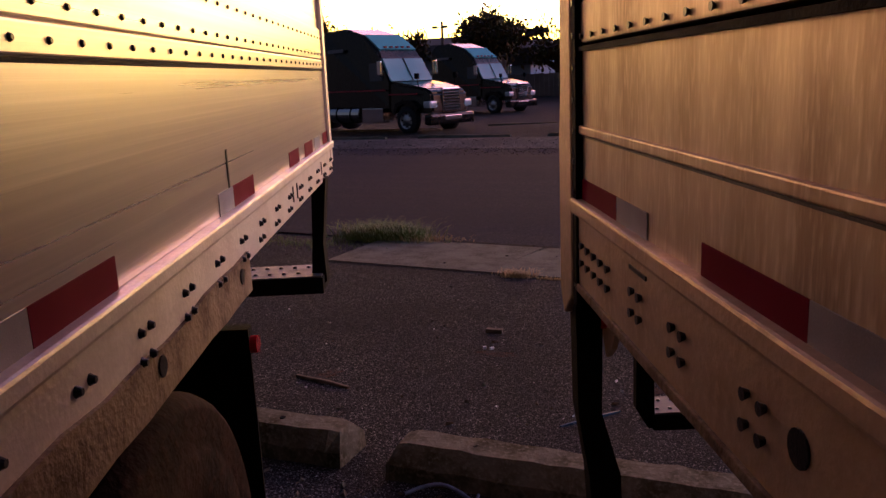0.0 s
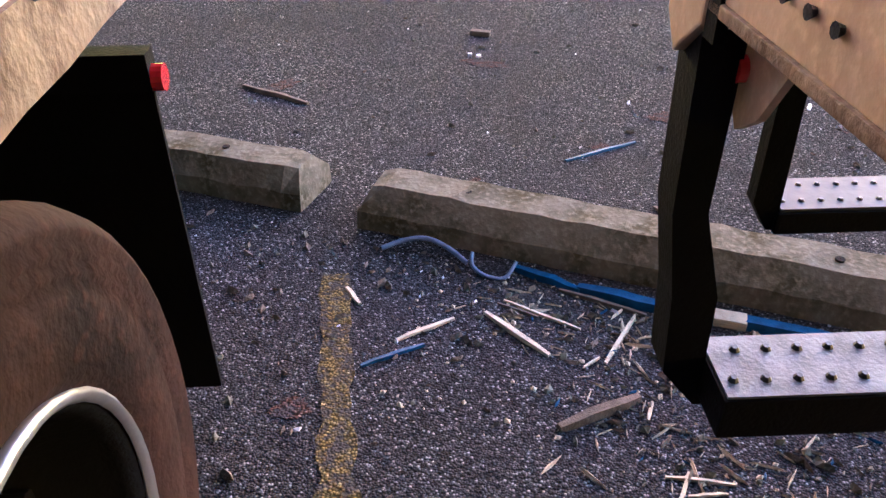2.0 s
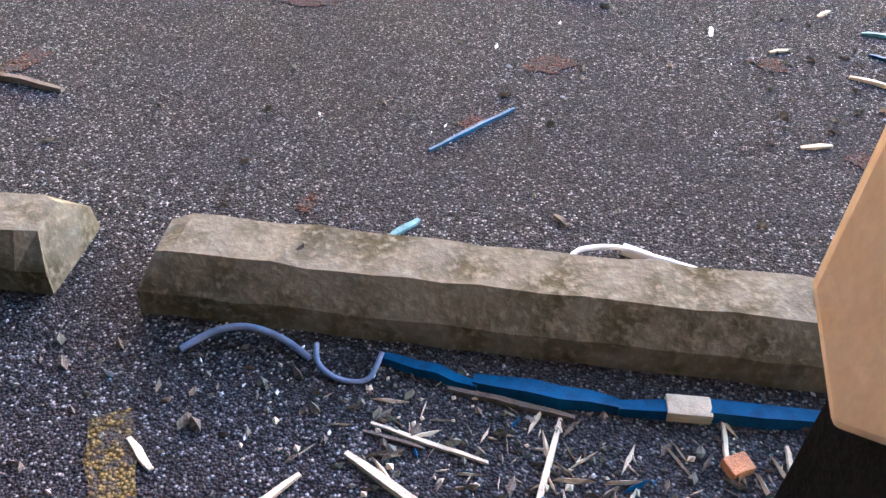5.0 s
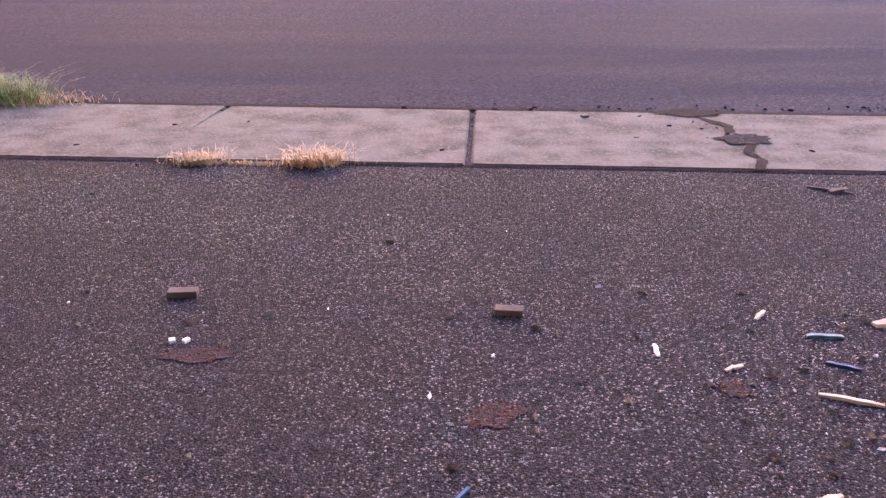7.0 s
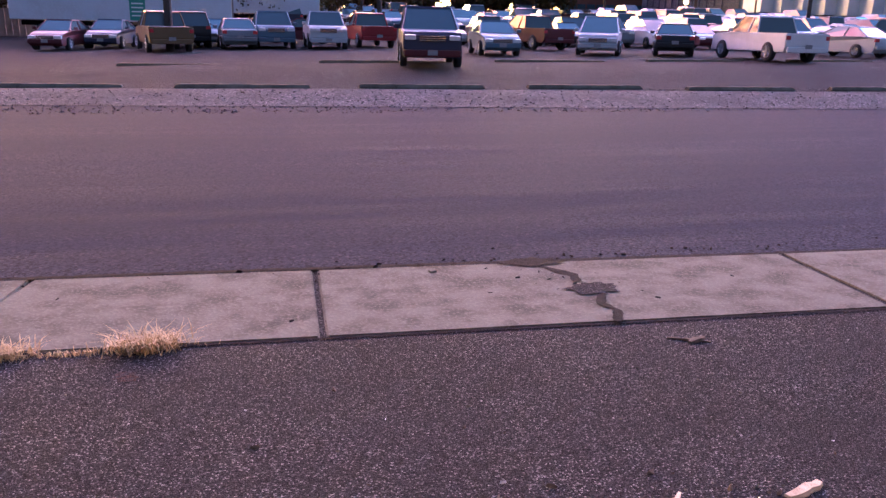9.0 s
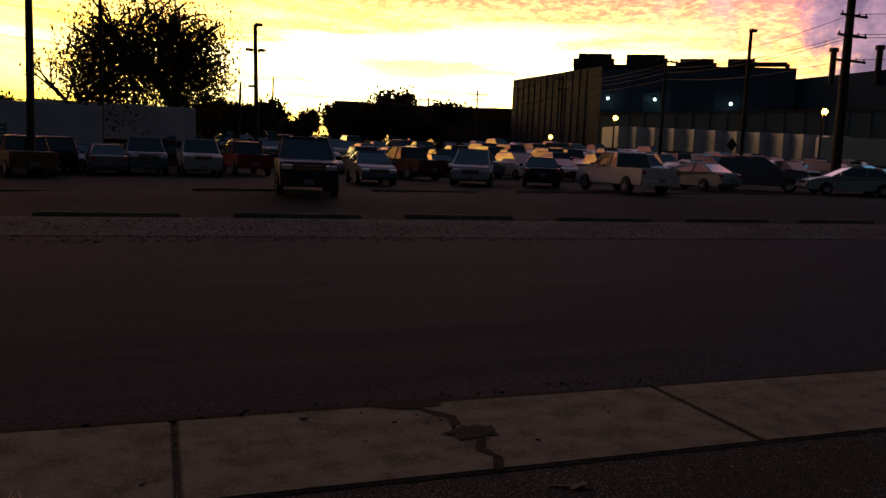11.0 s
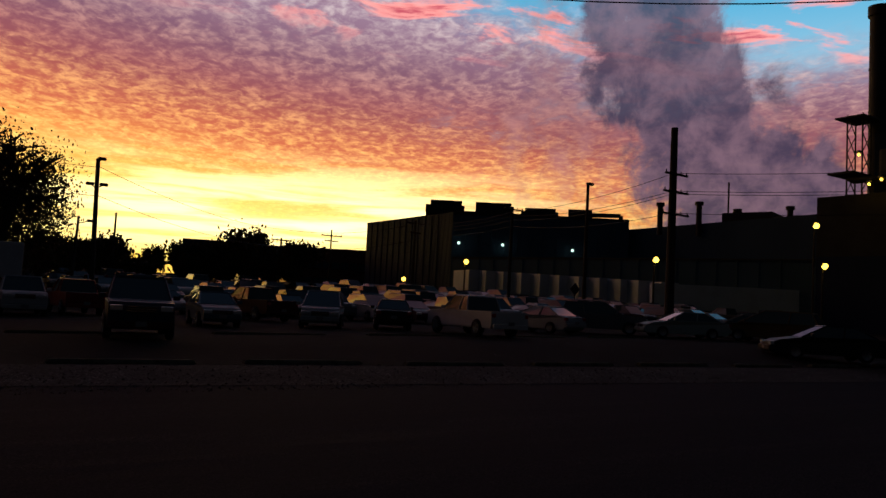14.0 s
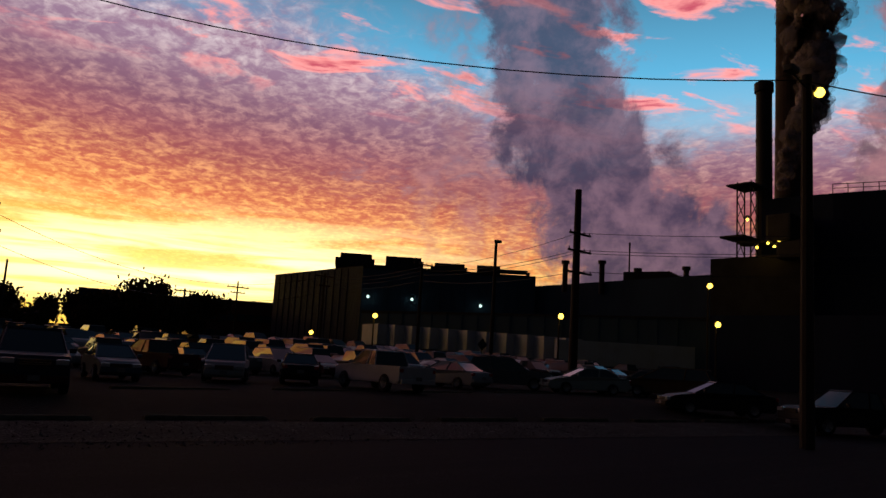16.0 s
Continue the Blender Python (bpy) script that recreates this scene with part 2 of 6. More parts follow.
RAIL = mat("aluminium_rail", (0.66, 0.60, 0.55), 0.45, 0.6, 0.25, 6, 90, 0.12, (0.42, 0.36, 0.31))
RAIL_R = mat("dull_aluminium_rail", (0.52, 0.39, 0.25), 0.52, 0.55, 0.4, 5, 60, 0.15, (0.36, 0.26, 0.16))
DIRTY = mat("dirty_steel_plate", (0.22, 0.165, 0.11), 0.7, 0.3, 0.5, 9, 80, 0.4, (0.09, 0.06, 0.04), spec=0.1)
RIVET = mat("dark_bolt_steel", (0.035, 0.034, 0.036), 0.35, 0.7, 0.2, 30, 200, 0.1)
BLACK = mat("black_painted_steel", (0.004, 0.004, 0.0045), 0.7, 0.0, 0.3, 10, 120, 0.2, spec=0.06)
TREAD = mat("galvanised_step", (0.10, 0.105, 0.115), 0.6, 0.5, 0.4, 12, 120, 0.2)
RUBBER = mat("dusty_tyre_rubber", (0.027, 0.013, 0.009), 0.9, 0, 0.8, 5, 40, 0.5, (0.009, 0.006, 0.005), spec=0.08)
RUBBER_CAR = mat("tyre_rubber", (0.018, 0.018, 0.019), 0.85, 0, 0.2, 6, 60, 0.2)
FLAP = mat("mudflap_rubber", (0.0035, 0.0035, 0.004), 0.9, 0, 0.2, 5, 60, 0.1, spec=0.05)
TAPE_R = mat("red_reflective_tape", (0.14, 0.002, 0.016), 0.6, 0, 0.1, 8, 400, 0.1, spec=0.03)
TAPE_W = mat("white_reflective_tape", (0.26, 0.25, 0.26), 0.45, 0, 0.25, 8, 400, 0.1, spec=0.15)
REDLENS = mat("red_marker_lens", (0.42, 0.01, 0.015), 0.2, 0, 0.1, 8, 80, 0.0, coat=1)
CHROME = mat("chrome", (0.72, 0.72, 0.74), 0.14, 1.0, 0.1, 4, 60, 0.02, spread=0.05)
ALLOY = mat("wheel_alloy", (0.46, 0.46, 0.48), 0.35, 0.9, 0.2, 8, 80, 0.05)
TRUCKPAINT = mat("black_truck_paint", (0.002, 0.002, 0.003), 0.28, 0, 0.2, 1.5, 40, 0.02, coat=0.35, spec=0.25)
STRIPE = mat("red_stripe", (0.42, 0.03, 0.05), 0.4, 0, 0.1)
# teal of the truck windscreens is sky reflection put into the base colour
SHEEN_GLASS = glass("teal_sky_sheen", (0.10, 0.34, 0.36))
# dark glass, its base lifted towards teal to imitate reflected sky
SKYTONE_GLASS = glass("dark_glass_sky_tone", (0.050, 0.080, 0.092))
LAMPGLASS = mat("headlamp_glass", (0.62, 0.64, 0.68), 0.15, 0.2, 0.1, 10, 80, 0, coat=1)
TAILRED = mat("tail_lamp", (0.38, 0.02, 0.03), 0.2, 0, 0.1, 10, 80, 0, coat=1)
PLASTIC = mat("dark_plastic", (0.02, 0.02, 0.022), 0.6, 0, 0.1)
WOODPALE = mat("split_pale_wood", (0.50, 0.41, 0.27), 0.8, 0, 0.4, 20, 160, 0.4, stretch=(1, 1, 8), spec=0.15)
WOODGREY = mat("weathered_wood", (0.115, 0.092, 0.068), 0.9, 0, 0.5, 20, 160, 0.5, spec=0.1)
BLUE = mat("faded_blue_plastic", (0.010, 0.050, 0.115), 0.6, 0, 0.4, 30, 200, 0.2, spec=0.15)
TEAL = mat("pale_teal_plastic", (0.085, 0.175, 0.185), 0.6, 0, 0.4, 30, 200, 0.2, spec=0.15)
PALEBLUE = mat("pale_blue_strap", (0.15, 0.18, 0.26), 0.6, 0, 0.4, 30, 200, 0.2, spec=0.15)
WHITECORD = mat("white_cord", (0.66, 0.64, 0.66), 0.6, 0, 0.2, 30, 200, 0.1)
RUST = asphalt("rusty_patch", (0.065, 0.034, 0.025), (0.16, 0.11, 0.09), 125, 0.8, (0.055, 0.032, 0.025), gap=0.9, worn=(0.042, 0.036, 0.035))
ORANGEBARK = mat("orange_wood_chip", (0.32, 0.13, 0.04), 0.85, 0, 0.4, 30, 200, 0.4)
GRASS_DRY = mat("dry_grass_blade", (0.52, 0.37, 0.16), 0.8, 0, 0.4, 9, 60, 0.1)
GRASS_GREEN = mat("green_grass_blade", (0.13, 0.21, 0.035), 0.8, 0, 0.4, 9, 60, 0.1, (0.16, 0.13, 0.04))
BARK = mat("tree_bark", (0.045, 0.035, 0.028), 0.95, 0, 0.4, 8, 50, 0.6)
LEAF = mat("autumn_leaf", (0.050, 0.046, 0.018), 0.8, 0, 0.5, 0.6, 9, 0.1, (0.085, 0.042, 0.015), spec=0.1)
POLE = mat("utility_pole_wood", (0.050, 0.040, 0.034), 0.95, 0, 0.4, 5, 60, 0.5, stretch=(1, 1, 0.1))
STEELPOLE = mat("lamp_pole_steel", (0.06, 0.06, 0.065), 0.6, 0.4, 0.2)
WIRE = mat("black_cable", (0.01, 0.01, 0.01), 0.6)
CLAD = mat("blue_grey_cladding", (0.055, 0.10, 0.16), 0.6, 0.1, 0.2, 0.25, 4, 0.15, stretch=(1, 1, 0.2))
# cladding for walls turned from the light: shade is painted into the colour
CLAD_SHADED = mat("shaded_blue_cladding", (0.024, 0.034, 0.075), 0.85, 0.0, 0.2, 0.25, 4, 0.15, stretch=(1, 1, 0.2), spec=0.03)
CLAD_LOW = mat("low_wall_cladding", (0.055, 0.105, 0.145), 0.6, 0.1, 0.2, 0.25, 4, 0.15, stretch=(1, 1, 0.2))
BRICKRED = mat("dark_red_brick", (0.15, 0.055, 0.040), 0.9, 0, 0.3, 0.4, 6, 0.3)
ROOFING = mat("dark_roofing", (0.05, 0.045, 0.045), 0.9, 0, 0.3, 0.5, 6, 0.2)
TRAILERWHITE = mat("white_trailer_panel", (0.50, 0.54, 0.60), 0.5, 0, 0.25, 0.6, 9, 0.05, (0.36, 0.36, 0.38))
STACK = mat("stack_steel", (0.05, 0.045, 0.045), 0.7, 0.3, 0.3, 0.4, 4, 0.2)
STACK_TOP = mat("stack_brick", (0.085, 0.055, 0.050), 0.9, 0, 0.3, 0.3, 4, 0.3)
GREENSIGN = mat("green_sign", (0.02, 0.22, 0.16), 0.5, 0, 0.1)
SIGNWHITE = mat("sign_letter_white", (0.7, 0.72, 0.72), 0.5, 0, 0.1)
HOUSEWALL = mat("pale_blue_siding", (0.36, 0.44, 0.52), 0.7, 0, 0.2, 0.6, 10, 0.1)
FENCE = mat("wooden_fence", (0.15, 0.12, 0.10), 0.9, 0, 0.3, 1, 12, 0.3)
HILL = mat("far_hill_woods", (0.05, 0.055, 0.035), 1.0, 0, 0.4, 0.05, 0.6, 0.4)
AMBER = mat("sodium_lamp", (1.0, 0.6, 0.1), 0.4, emit=(1.0, 0.62, 0.06), power=5.0)
COOL = mat("cool_wall_lamp", (0.8, 0.95, 0.9), 0.4, emit=(0.65, 0.95, 0.85), power=1.6)
CARLAMP = mat("lit_car_lamp", (1.0, 0.9, 0.7), 0.4, emit=(1.0, 0.85, 0.6), power=2.0)


def steam_mat(name, opacity):
    """Steam: a pale diffuse body that lets part of the light through, torn by noise."""
    m = bpy.data.materials.new(name)
    m.use_nodes = True
    m.node_tree.nodes.clear()
    k = Nodes(m.node_tree)
    pos = k.add("ShaderNodeTexCoord").outputs["Object"]
    n = k.noise(pos, 0.16, 6, 0.65, 0.4)
    torn = k.smooth(n, 0.40, 0.62, 0.0, opacity)
    body = k.add("ShaderNodeBsdfDiffuse", {"Color": (0.62, 0.55, 0.60, 1)})
    thin = k.add("ShaderNodeBsdfTranslucent", {"Color": (0.60, 0.50, 0.52, 1)})
    lit = k.add("ShaderNodeMixShader", {0: 0.35, 1: body.outputs[0], 2: thin.outputs[0]})
    clear = k.add("ShaderNodeBsdfTransparent")
    out = k.add("ShaderNodeMixShader", {0: torn, 1: clear.outputs[0], 2: lit.outputs[0]})
    k.add("ShaderNodeOutputMaterial", {"Surface": out.outputs[0]})
    return m


# ---------- mesh helpers ----------
def link(name, bm, material):
    me = bpy.data.meshes.new(name)
    bm.to_mesh(me)
    bm.free()
    me.materials.append(material)
    return new(name, me)


def part(name, bm, material, parent, label=""):
    ob = link(name, bm, material)
    ob.parent = parent
    return tagged(ob, label)


def thing(name, m, label, category, group="", kind=""):
    e = new(name)
    e.matrix_basis = m
    return tagged(e, label, category, group, kind)


def box(bm, c, s, m=None, bevel=0.0):
    b = bmesh.new() if bevel else bm
    t = Matrix.Translation(c) @ Matrix.Diagonal((*s, 1))
    bmesh.ops.create_cube(b, size=1.0, matrix=(m @ t) if m else t)
    if bevel:
        bmesh.ops.bevel(b, geom=b.edges[:], offset=bevel, segments=2, affect="EDGES", profile=0.7)
        join(bm, b)
    return bm


def join(bm, other):
    me = bpy.data.meshes.new("tmp")
    other.to_mesh(me)
    other.free()
    bm.from_mesh(me)
    bpy.data.meshes.remove(me)


def B(*args, bevel=0.0):
    """A new bmesh with boxes: (centre, size) pairs."""
    bm = bmesh.new()
    for c, s in args:
        box(bm, c, s, bevel=bevel)
    return bm


def rod(bm, a, b, r0, r1=None, n=8):
    a, b = Vector(a), Vector(b)
    d = b - a
    q = d.to_track_quat("Z", "Y").to_matrix().to_4x4()
    bmesh.ops.create_cone(bm, cap_ends=True, segments=n, radius1=r0, radius2=r0 if r1 is None else r1, depth=d.length, matrix=Matrix.Translation((a + b) / 2) @ q)
    return bm


def R(*rods, n=8):
    bm = bmesh.new()
    for r in rods:
        rod(bm, *r, n=n)
    return bm


def prism(bm, outline, x0, x1, inset=0.0):
    """An outline in (y, z), drawn out along x. inset narrows the points that have a third value."""
    rows = []
    for x, s in ((x0, 1), (x1, -1)):
        rows.append([bm.verts.new((x + s * (p[2] if len(p) > 2 else 0), p[0], p[1])) for p in outline])
    n = len(outline)
    bm.faces.new(rows[0][::-1])
    bm.faces.new(rows[1])
    for i in range(n):
        bm.faces.new((rows[0][i], rows[0][(i + 1) % n], rows[1][(i + 1) % n], rows[1][i]))
    bmesh.ops.recalc_face_normals(bm, faces=bm.faces[:])
    return bm


def PR(outline, x0, x1, bevel=0.0):
    bm = prism(bmesh.new(), outline, x0, x1)
    if bevel:
        bmesh.ops.bevel(bm, geom=bm.edges[:], offset=bevel, segments=2, affect="EDGES", profile=0.6)
    return bm


def lathe(profile, n=28, axis="X"):
    """Turned body: profile of (radius, along)."""
    bm = bmesh.new()
    rings = []
    for r, x in profile:
        rings.append([bm.verts.new((x, r * math.cos(2 * math.pi * i / n), r * math.sin(2 * math.pi * i / n))) for i in range(n)])
    for a, b in zip(rings, rings[1:]):
        for i in range(n):
            bm.faces.new((a[i], a[(i + 1) % n], b[(i + 1) % n], b[i]))
    for f in bm.faces:
        f.smooth = True
    bmesh.ops.recalc_face_normals(bm, faces=bm.faces[:])
    return bm


def cable(name, pts, r, material, label, category, sag=0.0, parent=None):
    """A cable through points, as one tube; sag lets each span hang."""
    cu = bpy.data.curves.new(name, "CURVE")
    cu.dimensions, cu.bevel_depth, cu.bevel_resolution = "3D", r, 2
    full = []
    ring = [Vector(p) for p in (pts[0], *pts, pts[-1])]
    for w, a, b, c in zip(ring, ring[1:], ring[2:], ring[3:]):
        for i in range(12):
            f = i / 12
            if sag:
                p = a.lerp(b, f)
                p.z -= sag * 4 * f * (1 - f)
            else:
                p = 0.5 * (2 * a + (b - w) * f + (2 * w - 5 * a + 4 * b - c) * f * f + (3 * a - w - 3 * b + c) * f ** 3)
            full.append(p)
    full.append(Vector(pts[-1]))
    sp = cu.splines.new("POLY")
    sp.points.add(len(full) - 1)
    for q, p in zip(sp.points, full):
        q.co = (*p, 1)
    tmp = bpy.data.objects.new("tmp", cu)
    me = bpy.data.meshes.new_from_object(tmp)
    bpy.data.objects.remove(tmp)
    me.materials.append(material)
    ob = new(name, me)
    if parent:
        ob.parent = parent
        return tagged(ob, label)
    return tagged(ob, label, category)


# ---------- the lie of the land ----------
ROAD_TURN = pose(0.8, 9.03, 0, 0, 0, -3.6)
ROAD_BACK = ROAD_TURN.inverted()


def smoothstep(a, b, v):
    v = min(1, max(0, (v - a) / (b - a)))
    return v * v * (3 - 2 * v)


def ground_z(x, y):
    p = ROAD_BACK @ Vector((x, y, 0))
    if p.y < 1.4:
        return -0.147 - 0.043 * y if y > -20 else 0.713
    rise = 0.13 * smoothstep(12.8, 15.0, p.y) + 0.25 * smoothstep(15.5, 20.5, p.y)
    return -0.587 + rise + 0.045 * min(max(0, p.y - 48), 95) + (0.010 * min(90, max(0, p.x)) + 0.03 * max(-16, min(0, p.x))) * smoothstep(12.5, 22, p.y)


def strip(name, q0, q1, p0, p1, nq, np_, lift, material, label, kind="structure", category="ground"):
    """A sheet along the road, following the ground."""
    bm = bmesh.new()
    grid = []
    for i in range(nq + 1):
        row = []
        for j in range(np_ + 1):
            w = ROAD_TURN @ Vector((p0 + (p1 - p0) * j / np_, q0 + (q1 - q0) * i / nq, 0))
            row.append(bm.verts.new((w.x, w.y, ground_z(w.x, w.y) + lift)))
        grid.append(row)
    for i in range(nq):
        for j in range(np_):
            bm.faces.new((grid[i][j], grid[i][j + 1], grid[i + 1][j + 1], grid[i + 1][j]))
    for f in bm.faces:
        f.smooth = True
    return tagged(link(name, bm, material), label, category, kind=kind)


def build_ground():
    """One sheet out to the horizon, finer near the walk."""
    bm = bmesh.new()
    qs = [-1500, -400, -100, -40, -20, -10, -6, -4, -3, -2, -1, 0, 0.7, 1.35, 3, 6, 9, 12, 12.8, 13.5, 14.2, 15, 15.8, 16.5, 17.2, 18, 19, 20, 22, 28, 36, 48, 64, 90, 143, 176, 260, 500, 1000, 2500]
    ps = [-2500, -900, -300, -120, -60, -30, -20, -14, -10, -7, -5, -3, -1, 1, 3, 5, 7, 10, 14, 20, 28, 38, 50, 66, 93, 130, 220, 500, 1200, 2500]
    grid = []
    for q in qs:
        row = []
        for p in ps:
            w = ROAD_TURN @ Vector((p, q, 0))
            sink = 0.06 if 1.5 < q < 12.5 else 0.0
            row.append(bm.verts.new((w.x, w.y, ground_z(w.x, w.y) - sink)))
        grid.append(row)
    for a, b in zip(grid, grid[1:]):
        for j in range(len(ps) - 1):
            bm.faces.new((a[j], a[j + 1], b[j + 1], b[j]))
    tagged(link("ground", bm, LOT), "dark grey coarse asphalt of the parking lot", "ground", kind="structure")


build_ground()
strip("road", 1.42, 12.8, -160, 160, 8, 60, 0.0, ROAD, "smooth blue grey asphalt road without markings", category="road")
strip("verge", 12.75, 15.6, -90, 110, 8, 60, 0.012, GRAVEL, "pale loose gravel strip along the far side of the road", category="gravel verge")


# ---------- pavement ----------
def slab(p0, p1, q0=0.0, q1=1.40, skew0=0.0, skew1=0.0):
    bm = bmesh.new()
    top, low = [], []
    for p, q in ((p0 + skew0, q0), (p1 + skew1, q0), (p1, q1), (p0, q1)):
        w = ROAD_TURN @ Vector((p, q, 0))
        z = ground_z(w.x, min(w.y, 10.35))
        top.append(bm.verts.new((w.x, w.y, z + 0.012)))
        low.append(bm.verts.new((w.x, w.y, z - 0.10)))
    bm.faces.new(top)
    for i in range(4):
        bm.faces.new((low[i], low[(i + 1) % 4], top[(i + 1) % 4], top[i]))
    bmesh.ops.bevel(bm, geom=[e for e in bm.edges if all(v in top for v in e.verts)], offset=0.012, segments=2, affect="EDGES")
    return bm


pavement = thing("pavement", Matrix(), "worn pale concrete pavement slabs with cracks", "pavement", kind="structure")
for p0, p1, s0, s1 in ((-3.95, -1.90, 0.15, -0.06), (-1.87, -0.02, -0.16, 0.0), (0.015, 3.68, 0.0, -0.12), (3.72, 6.6, -0.12, 0.0), (6.63, 9.4, 0, 0), (9.43, 12.3, 0, 0), (12.33, 15.2, 0, 0)):
    part("slab", slab(p0, p1, 0.0, 1.40, s0, s1), CONCRETE, pavement)


def blotch(name, c, rx, ry, material, label, category, lift=0.004, turn=0.0, n=26, seed=1, base=None):
    """A flat irregular stain or patch that lies on the ground."""
    rnd = random.Random(seed)
    bm = bmesh.new()
    ring = []
    for i in range(n):
        a = 2 * math.pi * i / n
        f = 0.65 + 0.5 * rnd.random()
        x, y = rx * f * math.cos(a), ry * f * math.sin(a)
        X = c[0] + x * math.cos(turn) - y * math.sin(turn)
        Y = c[1] + x * math.sin(turn) + y * math.cos(turn)
        ring.append(bm.verts.new((X, Y, (base if base is not None else ground_z(X, Y)) + lift)))
    bm.faces.new(ring)
    return tagged(link(name, bm, material), label, category, kind="structure")


def ribbon(name, pts, width, material, label, category, lift=0.004, kind="structure", seed=2, rough=0.4):
    """A ragged strip along points on the ground."""
    rnd = random.Random(seed)
    path = []
    for a, b in zip(pts, pts[1:]):
        n = max(2, int(Vector((b[0] - a[0], b[1] - a[1])).length / 0.05))
        path += [(a[0] + (b[0] - a[0]) * i / n, a[1] + (b[1] - a[1]) * i / n) for i in range(n)]
    path.append(pts[-1])
    bm = bmesh.new()
    prev = None
    for i, (x, y) in enumerate(path):
        nx, ny = path[min(i + 1, len(path) - 1)], path[max(i - 1, 0)]
        d = Vector((nx[0] - ny[0], nx[1] - ny[1])).normalized()
        w = width * (1 - rough + 2 * rough * rnd.random()) / 2
        z = ground_z(x, y) + lift
        pair = [bm.verts.new((x - d.y * w, y + d.x * w, z)), bm.verts.new((x + d.y * w, y - d.x * w, z))]
        if prev:
            bm.faces.new((prev[0], prev[1], pair[1], pair[0]))
        prev = pair
    return tagged(link(name, bm, material), label, category, kind=kind)


SLAB_LIFT = 0.017
ribbon("pavement_crack", [(2.43, 10.36), (2.52, 10.2), (2.60, 10.02), (2.66, 9.92), (2.62, 9.75)], 0.075, SEAM, "jagged dark crack across the pavement slab", "crack", SLAB_LIFT, seed=4)
ribbon("pavement_crack", [(2.66, 9.45), (2.56, 9.25), (2.60, 9.1), (2.50, 8.9)], 0.05, SEAM, "thin crooked crack across the pavement slab", "crack", SLAB_LIFT, seed=5)
blotch("pavement_patch", (2.66, 9.58), 0.22, 0.15, LOT, "round asphalt filled hole in the pavement slab", "patch", SLAB_LIFT + 0.003, seed=7)
blotch("pavement_patch", (2.50, 10.30), 0.28, 0.12, SEAM, "broken slab corner filled with dirt", "patch", SLAB_LIFT + 0.003, seed=8)
ribbon("pavement_edge_dirt", [(-3.1, 9.26), (0.78, 9.02), (2.5, 8.91), (5.5, 8.72)], 0.03, SEAM, "dark dirt line along the pavement edge", "dirt line", 0.006, seed=9)
ribbon("pavement_edge_dirt", [(-2.9, 10.68), (0.9, 10.46), (4.6, 10.22), (7.0, 10.08)], 0.06, SEAM, "dark dirt line between pavement and road", "dirt line", 0.010, seed=10)


# ---------- wheel stops ----------
def wheel_stop(m, length, label, seed, material=None):
    rnd = random.Random(seed)
    bm = bmesh.new()
    rings = []
    n = 24
    for i in range(n + 1):
        x = length * i / n
        e = min(x, length - x)
        k = 0.80 if e < 0.01 else 1.0
        prof = [(-0.125, 0.0), (-0.118, 0.075), (-0.062 * k, 0.152 * (1 - (1 - k) * 0.3)), (0.072 * k, 0.152 * (1 - (1 - k) * 0.3)), (0.118, 0.075), (0.125, 0.0)]
        xx = x + (0.03 if i == 0 else -0.03 if i == n else 0)
        rings.append([bm.verts.new(((x if z < 0.1 else xx), y + rnd.uniform(-0.004, 0.004), z + rnd.uniform(-0.004, 0.004))) for y, z in prof])
    for a, b in zip(rings, rings[1:]):
        for j in range(5):
            bm.faces.new((a[j], a[j + 1], b[j + 1], b[j]))
    bm.faces.new(rings[0])
    bm.faces.new(rings[-1][::-1])
    bmesh.ops.recalc_face_normals(bm, faces=bm.faces[:])
    t = thing("wheel_stop", m, label, "wheel stop", "wheel stops in the lot")
    part("block", bm, material or STOPCON, t)
    for x in (0.35, length - 0.35):
        part("pin_hole", R(((x, 0, 0.145), (x, 0, 0.1545), 0.014), n=10), SEAM, t, "rusty steel pin head")
    return t


wheel_stop(pose(-0.05, 5.205, ground_z(0, 5.205) - 0.004, 0, 0, 1.4), 1.83, "weathered concrete wheel stop with mossy worn top", 3)
wheel_stop(pose(-0.285, 5.225, ground_z(-0.3, 5.225) - 0.004, 0, 0, 183.5), 1.83, "stained concrete wheel stop with a broken end", 5)
ribbon("parking_line", [(0.02, 4.80), (0.27, 4.34), (0.46, 3.99), (1.2, 2.4)], 0.085, YELLOW, "worn yellow parking line on the asphalt", "painted line", 0.004, seed=11, rough=0.28)


# ---------- semi trailers ----------
def rivet_mesh(name, r, h):
    bm = bmesh.new()
    bmesh.ops.create_cone(bm, cap_ends=True, segments=10, radius1=r, radius2=r * 0.55, depth=h, matrix=pose(0, 0, 0, 0, 90, 0))
    me = bpy.data.meshes.new(name)
    bm.to_mesh(me)
    bm.free()
    me.materials.append(RIVET)
    return me


BOLT, SMALL = rivet_mesh("bolt", 0.0085, 0.009), rivet_mesh("rivet", 0.0065, 0.006)


def stud(name, me, parent, u, s, z):
    ob = new(name, me)
    ob.parent = parent
    ob.location = (u, s, z)


